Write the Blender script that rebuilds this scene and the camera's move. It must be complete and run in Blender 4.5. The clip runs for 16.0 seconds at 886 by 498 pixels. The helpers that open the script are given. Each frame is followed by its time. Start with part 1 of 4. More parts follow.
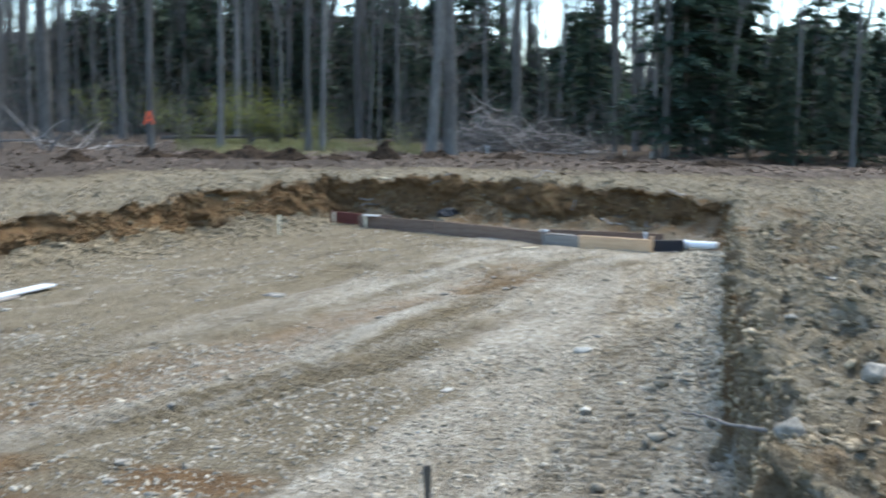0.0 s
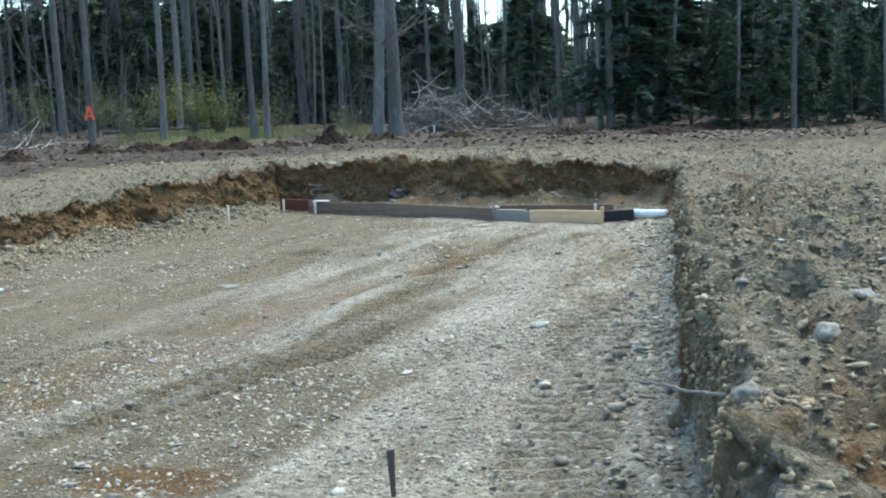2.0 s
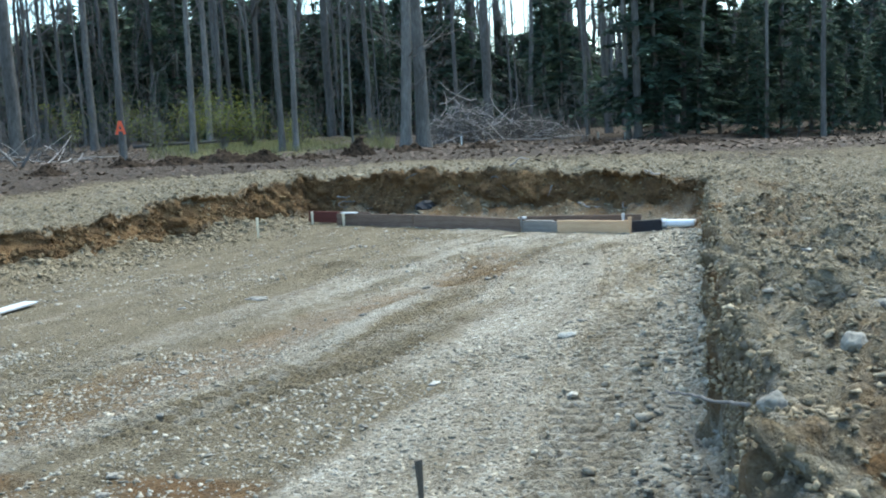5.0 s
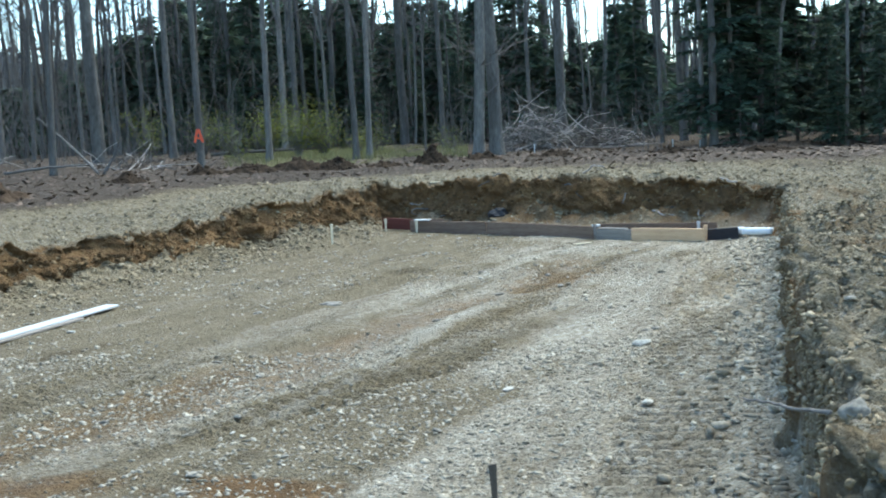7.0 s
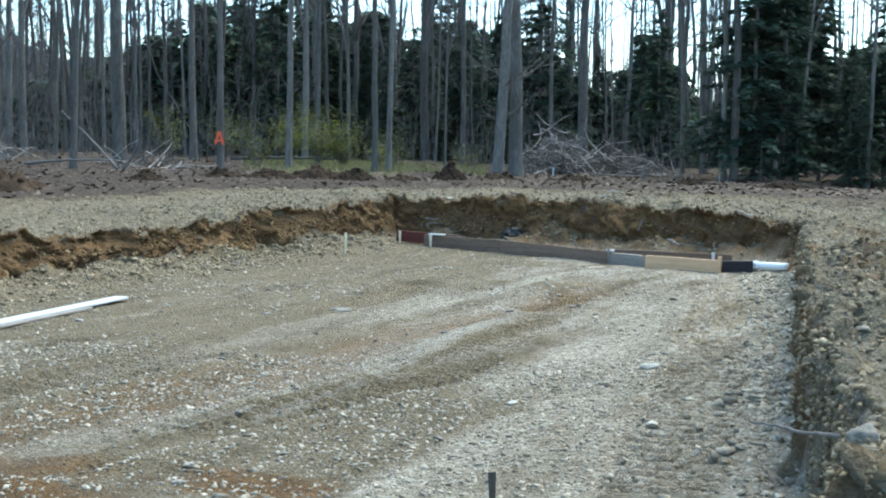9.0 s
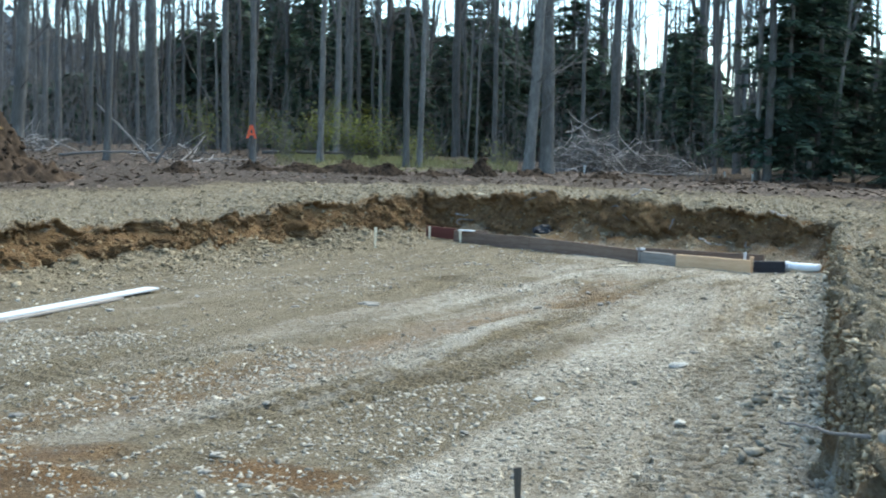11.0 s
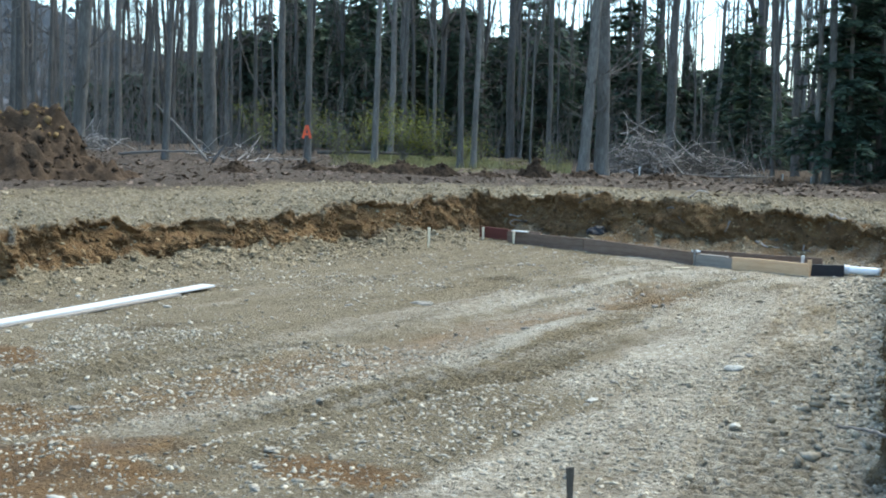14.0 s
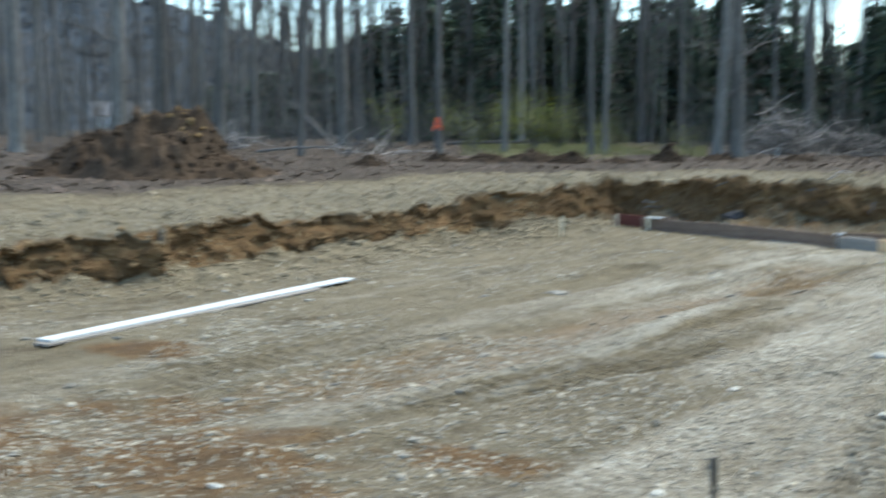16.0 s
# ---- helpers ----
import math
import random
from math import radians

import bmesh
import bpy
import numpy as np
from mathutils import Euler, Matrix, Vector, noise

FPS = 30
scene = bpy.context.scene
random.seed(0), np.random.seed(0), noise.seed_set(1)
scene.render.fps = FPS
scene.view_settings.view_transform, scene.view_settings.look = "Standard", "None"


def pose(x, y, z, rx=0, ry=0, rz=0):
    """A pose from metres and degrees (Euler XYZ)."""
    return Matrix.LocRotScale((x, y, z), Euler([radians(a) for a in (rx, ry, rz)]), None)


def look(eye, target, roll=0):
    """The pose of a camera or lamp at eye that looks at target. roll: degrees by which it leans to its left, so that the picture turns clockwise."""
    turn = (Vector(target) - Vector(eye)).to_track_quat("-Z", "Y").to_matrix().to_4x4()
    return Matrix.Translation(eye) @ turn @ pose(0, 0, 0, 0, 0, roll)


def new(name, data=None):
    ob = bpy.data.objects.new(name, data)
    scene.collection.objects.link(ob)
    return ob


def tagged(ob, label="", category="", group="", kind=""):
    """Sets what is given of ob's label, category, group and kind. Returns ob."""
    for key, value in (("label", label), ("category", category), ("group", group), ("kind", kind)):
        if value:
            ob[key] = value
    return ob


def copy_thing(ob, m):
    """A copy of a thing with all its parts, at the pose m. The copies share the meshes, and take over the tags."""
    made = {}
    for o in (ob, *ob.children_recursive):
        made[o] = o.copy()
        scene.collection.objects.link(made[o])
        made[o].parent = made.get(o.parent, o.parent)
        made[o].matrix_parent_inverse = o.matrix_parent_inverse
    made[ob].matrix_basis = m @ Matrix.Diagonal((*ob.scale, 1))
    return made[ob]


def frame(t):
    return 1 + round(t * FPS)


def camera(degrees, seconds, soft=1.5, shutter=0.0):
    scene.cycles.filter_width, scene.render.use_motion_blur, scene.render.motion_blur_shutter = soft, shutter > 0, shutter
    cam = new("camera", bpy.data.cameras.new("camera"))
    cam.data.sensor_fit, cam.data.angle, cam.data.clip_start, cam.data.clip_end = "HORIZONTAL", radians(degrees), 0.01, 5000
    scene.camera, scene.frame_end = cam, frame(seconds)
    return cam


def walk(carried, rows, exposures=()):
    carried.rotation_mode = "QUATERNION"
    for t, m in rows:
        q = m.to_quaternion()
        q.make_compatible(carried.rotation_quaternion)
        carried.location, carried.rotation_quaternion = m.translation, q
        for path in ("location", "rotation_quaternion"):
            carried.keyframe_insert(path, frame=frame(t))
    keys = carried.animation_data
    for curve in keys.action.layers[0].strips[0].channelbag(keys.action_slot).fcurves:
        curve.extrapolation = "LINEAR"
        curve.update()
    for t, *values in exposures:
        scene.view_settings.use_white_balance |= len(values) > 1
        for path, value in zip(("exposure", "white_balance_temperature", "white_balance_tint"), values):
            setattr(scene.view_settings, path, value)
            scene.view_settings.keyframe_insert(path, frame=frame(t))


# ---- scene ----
cam = camera(43.8, 16.0, soft=2.0, shutter=0.7)
# seconds, place, tilt, lean, turn
PATH = [
    (0, 0.005, 0.022, 1.643, 83.80, -0.37, 0.37),
    (0.5, 0.012, 0.040, 1.650, 83.82, 1.24, -3.15),
    (1, 0.009, 0.036, 1.651, 83.49, 1.40, -2.78),
    (1.5, 0.012, 0.039, 1.650, 83.15, 1.90, -2.85),
    (2, 0.008, 0.038, 1.650, 82.71, 2.42, -2.44),
    (2.5, 0.011, 0.040, 1.650, 83.21, 2.72, -2.47),
    (3, 0.009, 0.027, 1.652, 83.49, 3.44, -1.92),
    (5.3, 0.015, -0.003, 1.659, 83.34, 2.67, -0.56),
    (5.5, 0.005, 0.012, 1.649, 83.77, 2.60, -0.00),
    (6, -0.000, -0.008, 1.649, 83.92, 2.94, 1.57),
    (6.5, -0.003, -0.016, 1.648, 84.01, 2.56, 2.28),
    (7, -0.001, -0.024, 1.645, 83.96, 3.02, 2.73),
    (7.5, -0.006, -0.031, 1.637, 84.65, 3.84, 3.73),
    (8, -0.004, -0.034, 1.599, 85.86, 3.86, 4.59),
    (8.2, -0.006, -0.029, 1.591, 84.95, 2.19, 3.67),
    (10.3, -0.002, 0.017, 1.551, 85.28, -2.03, 4.43),
    (10.5, -0.005, 0.014, 1.551, 85.17, -1.19, 4.57),
    (11, 0.000, 0.014, 1.554, 84.82, -1.24, 5.37),
    (11.5, -0.004, -0.007, 1.539, 86.23, -4.83, 8.21),
    (12, -0.005, -0.015, 1.541, 86.99, -4.39, 10.15),
    (12.5, -0.009, -0.016, 1.541, 86.73, -3.11, 9.70),
    (13, -0.007, -0.012, 1.549, 85.96, -2.23, 8.75),
    (13.5, -0.007, -0.001, 1.542, 85.49, -2.28, 8.22),
    (14, -0.003, 0.002, 1.544, 84.81, -1.48, 8.16),
    (14.5, -0.004, -0.003, 1.545, 85.19, -1.69, 8.61),
    (15, -0.003, -0.004, 1.547, 85.40, -1.47, 8.92),
    (15.5, -0.002, -0.018, 1.548, 85.43, -1.90, 9.57),
    (16, -0.016, -0.079, 1.576, 84.14, 0.42, 14.84),
]
walk(cam, [(t, pose(x, y, z, rx, ry, rz)) for t, x, y, z, rx, ry, rz in PATH], [(0, 1.94, 6500, 4), (0.5, 1.95, 6350, -2), (6.5, 1.94, 6300, -4), (10.5, 1.94, 6400, -3), (13.5, 1.93, 6600, -2), (15.5, 1.93, 6600, -2), (16, 1.88, 6650, -2)])

# ---- sky and sun ----
SUN_EL, SUN_AZ = radians(56), radians(38)
world = bpy.data.worlds.new("world")
scene.world = world
world.use_nodes = True
wn = world.node_tree.nodes
sky = wn.new("ShaderNodeTexSky")
sky.sky_type, sky.sun_disc = "NISHITA", False
sky.sun_elevation, sky.sun_rotation = SUN_EL, SUN_AZ
sky.air_density, sky.dust_density, sky.ozone_density = 1.0, 0.5, 3.0
wn["Background"].inputs["Strength"].default_value = 0.128
world.node_tree.links.new(sky.outputs[0], wn["Background"].inputs["Color"])
sun = new("sun", bpy.data.lights.new("sun", "SUN"))
sun.data.energy, sun.data.angle, sun.data.color = 1.75, radians(50), (1.0, 0.92, 0.80)
sun.matrix_basis = look((math.sin(SUN_AZ) * 60, math.cos(SUN_AZ) * 60, 60 * math.tan(SUN_EL)), (0, 0, 0))


# ---- materials ----
def mat(name, stops, scale=8.0, rough=0.9, bump=0.3, bump_scale=None, per="", spread=0.25, metal=0.0, stretch=(1, 1, 1), spec=0.3, translucent=0.0):
    """Two scales of noise through a ramp of colours; per: 'object' or 'island' varies each piece's value."""
    m = bpy.data.materials.new(name)
    m.use_nodes = True
    n, l = m.node_tree.nodes, m.node_tree.links
    b = n["Principled BSDF"]
    b.inputs["Roughness"].default_value, b.inputs["Metallic"].default_value = rough, metal
    b.inputs["Specular IOR Level"].default_value = spec
    tc, mp = n.new("ShaderNodeTexCoord"), n.new("ShaderNodeMapping")
    mp.inputs["Scale"].default_value = stretch
    l.new(tc.outputs["Object"], mp.inputs["Vector"])
    big, fine = n.new("ShaderNodeTexNoise"), n.new("ShaderNodeTexNoise")
    for t, s, d in ((big, scale, 4), (fine, scale * 7, 5)):
        t.inputs["Scale"].default_value, t.inputs["Detail"].default_value = s, d
        t.inputs["Roughness"].default_value = 0.65
        l.new(mp.outputs[0], t.inputs["Vector"])
    add = n.new("ShaderNodeMath")
    add.operation, add.inputs[1].default_value = "MULTIPLY_ADD", 0.5
    half = n.new("ShaderNodeMath")
    half.operation, half.inputs[1].default_value = "MULTIPLY", 0.5
    l.new(big.outputs[0], half.inputs[0])
    l.new(fine.outputs[0], add.inputs[0])
    l.new(half.outputs[0], add.inputs[2])
    ramp = n.new("ShaderNodeValToRGB")
    while len(ramp.color_ramp.elements) < len(stops):
        ramp.color_ramp.elements.new(0.5)
    for k, c in enumerate(stops):
        e = ramp.color_ramp.elements[k]
        e.position, e.color = 0.32 + 0.36 * k / max(1, len(stops) - 1), (*c, 1)
    l.new(add.outputs[0], ramp.inputs[0])
    col = ramp.outputs[0]
    if per:
        if per == "object":
            src = n.new("ShaderNodeObjectInfo").outputs["Random"]
        else:
            src = n.new("ShaderNodeNewGeometry").outputs["Random Per Island"]
        rng = n.new("ShaderNodeMapRange")
        rng.inputs["To Min"].default_value, rng.inputs["To Max"].default_value = 1 - spread, 1 + spread
        l.new(src, rng.inputs["Value"])
        hsv = n.new("ShaderNodeHueSaturation")
        l.new(rng.outputs[0], hsv.inputs["Value"])
        l.new(col, hsv.inputs["Color"])
        col = hsv.outputs[0]
    l.new(col, b.inputs["Base Color"])
    if bump:
        bp = n.new("ShaderNodeBump")
        bp.inputs["Strength"].default_value, bp.inputs["Distance"].default_value = bump, 0.02
        l.new(fine.outputs[0], bp.inputs["Height"])
        l.new(bp.outputs[0], b.inputs["Normal"])
    if translucent:
        tr, mx = n.new("ShaderNodeBsdfTranslucent"), n.new("ShaderNodeMixShader")
        mx.inputs[0].default_value = translucent
        l.new(col, tr.inputs["Color"])
        l.new(b.outputs[0], mx.inputs[1])
        l.new(tr.outputs[0], mx.inputs[2])
        l.new(mx.outputs[0], n["Material Output"].inputs["Surface"])
    return m


def ground_material():
    """Gravel, cut earth, leaf litter and grass, chosen by the sheet's own soil attributes."""
    m = bpy.data.materials.new("earth")
    m.use_nodes = True
    n, l = m.node_tree.nodes, m.node_tree.links
    b = n["Principled BSDF"]
    b.inputs["Roughness"].default_value, b.inputs["Specular IOR Level"].default_value = 0.95, 0.15
    pos = n.new("ShaderNodeTexCoord").outputs["Object"]

    def noise_tex(s, detail=5, rough=0.65):
        t = n.new("ShaderNodeTexNoise")
        t.inputs["Scale"].default_value, t.inputs["Detail"].default_value, t.inputs["Roughness"].default_value = s, detail, rough
        l.new(pos, t.inputs["Vector"])
        return t.outputs[0]

    def ramp(fac, *stops):
        r = n.new("ShaderNodeValToRGB")
        while len(r.color_ramp.elements) < len(stops):
            r.color_ramp.elements.new(0.5)
        for e, (p, c) in zip(r.color_ramp.elements, stops):
            e.position, e.color = p, (*c, 1)
        l.new(fac, r.inputs[0])
        return r.outputs[0]

    def mix(fac, a, c, blend="MIX"):
        x = n.new("ShaderNodeMix")
        x.data_type, x.blend_type = "RGBA", blend
        if isinstance(fac, float):
            x.inputs["Factor"].default_value = fac
        else:
            l.new(fac, x.inputs["Factor"])
        l.new(a, x.inputs["A"])
        l.new(c, x.inputs["B"])
        return x.outputs["Result"]

    def attr(name):
        a = n.new("ShaderNodeAttribute")
        a.attribute_name = name
        return a.outputs["Fac"]

    def sharpen(a, fac, lo=0.25, hi=0.75):
        """The mask a, broken up at its border by a noise."""
        s = n.new("ShaderNodeMath")
        s.operation, s.inputs[1].default_value = "MULTIPLY_ADD", 0.55
        l.new(fac, s.inputs[0])
        l.new(a, s.inputs[2])
        r = n.new("ShaderNodeMapRange")
        r.inputs["From Min"].default_value, r.inputs["From Max"].default_value = lo + 0.24, hi + 0.30
        l.new(s.outputs[0], r.inputs["Value"])
        return r.outputs[0]

    big, mid, fine = noise_tex(0.6), noise_tex(4.0), noise_tex(45.0, 6, 0.75)
    drawn = n.new("ShaderNodeMapping")
    drawn.vector_type = "TEXTURE"
    drawn.inputs["Rotation"].default_value, drawn.inputs["Scale"].default_value = (0, 0, radians(-27)), (0.33, 2.2, 1)
    l.new(pos, drawn.inputs["Vector"])
    streak = n.new("ShaderNodeTexNoise")
    streak.inputs["Scale"].default_value, streak.inputs["Detail"].default_value, streak.inputs["Roughness"].default_value = 1.0, 6, 0.68
    l.new(drawn.outputs[0], streak.inputs["Vector"])
    pebble = n.new("ShaderNodeTexVoronoi")
    pebble.inputs["Scale"].default_value = 34
    l.new(pos, pebble.inputs["Vector"])
    grit = n.new("ShaderNodeTexVoronoi")
    grit.inputs["Scale"].default_value = 95
    l.new(pos, grit.inputs["Vector"])
    sep = n.new("ShaderNodeSeparateColor")
    l.new(pebble.outputs["Color"], sep.inputs[0])
    peb = ramp(sep.outputs[0], (0.0, (0.13, 0.115, 0.09)), (0.45, (0.30, 0.27, 0.22)), (0.85, (0.40, 0.37, 0.31)), (0.97, (0.54, 0.52, 0.47)))
    sand = ramp(fine, (0.3, (0.14, 0.115, 0.078)), (0.5, (0.345, 0.30, 0.225)), (0.7, (0.53, 0.48, 0.39)))
    gravel = mix(0.6, sand, peb)
    tan = ramp(fine, (0.28, (0.076, 0.058, 0.034)), (0.5, (0.165, 0.133, 0.084)), (0.74, (0.30, 0.252, 0.172)))
    gravel = mix(ramp(attr("tan"), (0.25, (0, 0, 0)), (0.85, (0.9, 0.9, 0.9))), gravel, tan)
    gravel = mix(1.0, gravel, ramp(streak.outputs[0], (0.33, (0.70, 0.665, 0.62)), (0.48, (1.05, 1.04, 1.02)), (0.66, (1.24, 1.24, 1.24))), "MULTIPLY")
    brown = ramp(mid, (0.3, (0.050, 0.028, 0.013)), (0.5, (0.162, 0.091, 0.038)), (0.72, (0.29, 0.183, 0.088)))
    brown = mix(0.35, brown, ramp(fine, (0.3, (0.06, 0.035, 0.018)), (0.7, (0.24, 0.16, 0.09))))
    bank = ramp(fine, (0.28, (0.066, 0.049, 0.027)), (0.5, (0.175, 0.140, 0.083)), (0.72, (0.32, 0.27, 0.18)))
    bank = mix(0.3, bank, peb)
    litter = ramp(fine, (0.3, (0.03, 0.023, 0.017)), (0.5, (0.078, 0.060, 0.046)), (0.68, (0.145, 0.115, 0.09)), (0.78, (0.25, 0.205, 0.17)))
    grass = ramp(fine, (0.3, (0.08, 0.078, 0.034)), (0.7, (0.21, 0.195, 0.095)))
    pale = ramp(fine, (0.3, (0.33, 0.30, 0.24)), (0.7, (0.56, 0.53, 0.46)))
    gravel = mix(sharpen(attr("pale"), mid), gravel, pale)
    col = mix(sharpen(attr("bank"), mid), gravel, bank)
    col = mix(sharpen(attr("soil"), mid), col, brown)
    col = mix(sharpen(attr("litter"), mid), col, litter)
    col = mix(sharpen(attr("grass"), mid), col, grass)
    l.new(col, b.inputs["Base Color"])
    h = n.new("ShaderNodeMath")
    h.operation, h.inputs[1].default_value = "MULTIPLY_ADD", -0.6
    l.new(pebble.outputs["Distance"], h.inputs[0])
    l.new(fine, h.inputs[2])
    h2 = n.new("ShaderNodeMath")
    h2.operation, h2.inputs[1].default_value = "MULTIPLY_ADD", -0.3
    l.new(grit.outputs["Distance"], h2.inputs[0])
    l.new(h.outputs[0], h2.inputs[2])
    bp = n.new("ShaderNodeBump")
    bp.inputs["Strength"].default_value, bp.inputs["Distance"].default_value = 0.95, 0.045
    l.new(h2.outputs[0], bp.inputs["Height"])
    l.new(bp.outputs[0], b.inputs["Normal"])
    return m


EARTH = ground_material()
STONE = mat("stone", [(0.18, 0.156, 0.118), (0.32, 0.285, 0.222), (0.47, 0.43, 0.355)], 9, 0.92, 0.4, per="island", spread=0.5, spec=0.15)
CLOD = mat("clod", [(0.108, 0.082, 0.050), (0.235, 0.190, 0.125), (0.39, 0.335, 0.245)], 9, 0.97, 0.6, per="island", spread=0.38, spec=0.1)
DARK_CLOD = mat("dark_clod", [(0.018, 0.012, 0.008), (0.041, 0.028, 0.019), (0.078, 0.054, 0.036)], 4, 0.97, 0.9, per="island", spread=0.3, spec=0.1)
ROCK = mat("rock", [(0.135, 0.122, 0.10), (0.235, 0.216, 0.182), (0.34, 0.315, 0.27)], 7, 0.9, 0.6, per="object", spread=0.25)
WHITE_ROCK = mat("pale_rock", [(0.30, 0.28, 0.24), (0.44, 0.42, 0.37), (0.55, 0.53, 0.47)], 7, 0.9, 0.6)
BARK = mat("bark", [(0.058, 0.053, 0.049), (0.122, 0.114, 0.106), (0.22, 0.21, 0.197)], 3.5, 0.95, 1.0, per="object", spread=0.34, stretch=(1, 1, 0.22), spec=0.1)
TWIG = mat("twig", [(0.09, 0.083, 0.079), (0.165, 0.154, 0.145)], 3, 0.95, 0.0, per="object", spread=0.25, spec=0.1)
DEAD = mat("dead_branch", [(0.16, 0.14, 0.13), (0.30, 0.275, 0.26), (0.50, 0.47, 0.45)], 6, 0.9, 0.3, per="island", spread=0.4)
NEEDLE = mat("needles", [(0.036, 0.062, 0.046), (0.056, 0.094, 0.066), (0.082, 0.125, 0.080)], 0.9, 0.75, 0.0, per="island", spread=0.45, translucent=0.35)
LEAF = mat("young_leaf", [(0.10, 0.12, 0.025), (0.20, 0.22, 0.05)], 1.5, 0.7, 0.0, per="island", spread=0.35, translucent=0.35)
GRASS = mat("grass_blade", [(0.12, 0.12, 0.05), (0.25, 0.235, 0.115)], 1.0, 0.8, 0.0, per="island", spread=0.4, translucent=0.25)
DRY_LEAF = mat("dry_leaf", [(0.060, 0.042, 0.032), (0.155, 0.112, 0.086)], 3, 0.85, 0.0, per="island", spread=0.5)
DARK_BOARD = mat("weathered_form_wood", [(0.088, 0.054, 0.037), (0.15, 0.10, 0.072), (0.22, 0.16, 0.12)], 5, 0.85, 0.4, stretch=(0.25, 4, 4), per="object", spread=0.2)
RED_BOARD = mat("red_stained_wood", [(0.075, 0.022, 0.016), (0.13, 0.040, 0.030)], 5, 0.85, 0.3, stretch=(0.3, 4, 4))
TAN_BOARD = mat("new_pine", [(0.45, 0.265, 0.14), (0.60, 0.385, 0.22), (0.68, 0.485, 0.31)], 4, 0.75, 0.3, stretch=(0.25, 5, 5))
GREY_BOARD = mat("grey_wood", [(0.15, 0.13, 0.11), (0.24, 0.21, 0.18), (0.34, 0.31, 0.275)], 5, 0.85, 0.3, stretch=(0.25, 5, 5))
BLACK_BOARD = mat("black_form_panel", [(0.018, 0.018, 0.022), (0.04, 0.04, 0.045)], 6, 0.7, 0.2)
STAKE = mat("stake_wood", [(0.56, 0.46, 0.31), (0.74, 0.64, 0.47)], 6, 0.8, 0.2, stretch=(5, 5, 0.6), per="object", spread=0.2)
DARK_STAKE = mat("wet_stake", [(0.06, 0.052, 0.042), (0.13, 0.115, 0.095)], 9, 0.85, 0.4, stretch=(5, 5, 0.6))
WHITE_PAINT = mat("pale_primed_board", [(0.38, 0.39, 0.39), (0.50, 0.51, 0.51), (0.58, 0.59, 0.59)], 2.5, 0.55, 0.1, stretch=(0.3, 3, 3))
WHITE_PIPE = mat("white_pipe", [(0.70, 0.73, 0.76), (0.80, 0.82, 0.84)], 3, 0.4, 0.0)
ORANGE = mat("orange_marker", [(0.60, 0.075, 0.03), (0.75, 0.12, 0.05)], 6, 0.6, 0.1)
MOSS = mat("mossy_sod", [(0.08, 0.05, 0.02), (0.18, 0.115, 0.05), (0.30, 0.205, 0.10)], 5, 0.95, 0.8, per="island", spread=0.3)
# bluish stops: the haze of the distance is painted into the ridge's colour
HILL = mat("hazed_wooded_hill", [(0.028, 0.038, 0.050), (0.045, 0.056, 0.070), (0.062, 0.072, 0.083)], 0.05, 1.0, 0.0, spec=0.0)
SIDING = mat("pale_siding", [(0.55, 0.58, 0.62), (0.66, 0.68, 0.70)], 1.0, 0.7, 0.0)
ROOF = mat("grey_roof", [(0.10, 0.10, 0.11), (0.17, 0.17, 0.18)], 1.0, 0.8, 0.0)
PLASTIC = mat("black_plastic", [(0.012, 0.012, 0.014), (0.03, 0.03, 0.034)], 9, 0.45, 0.4)


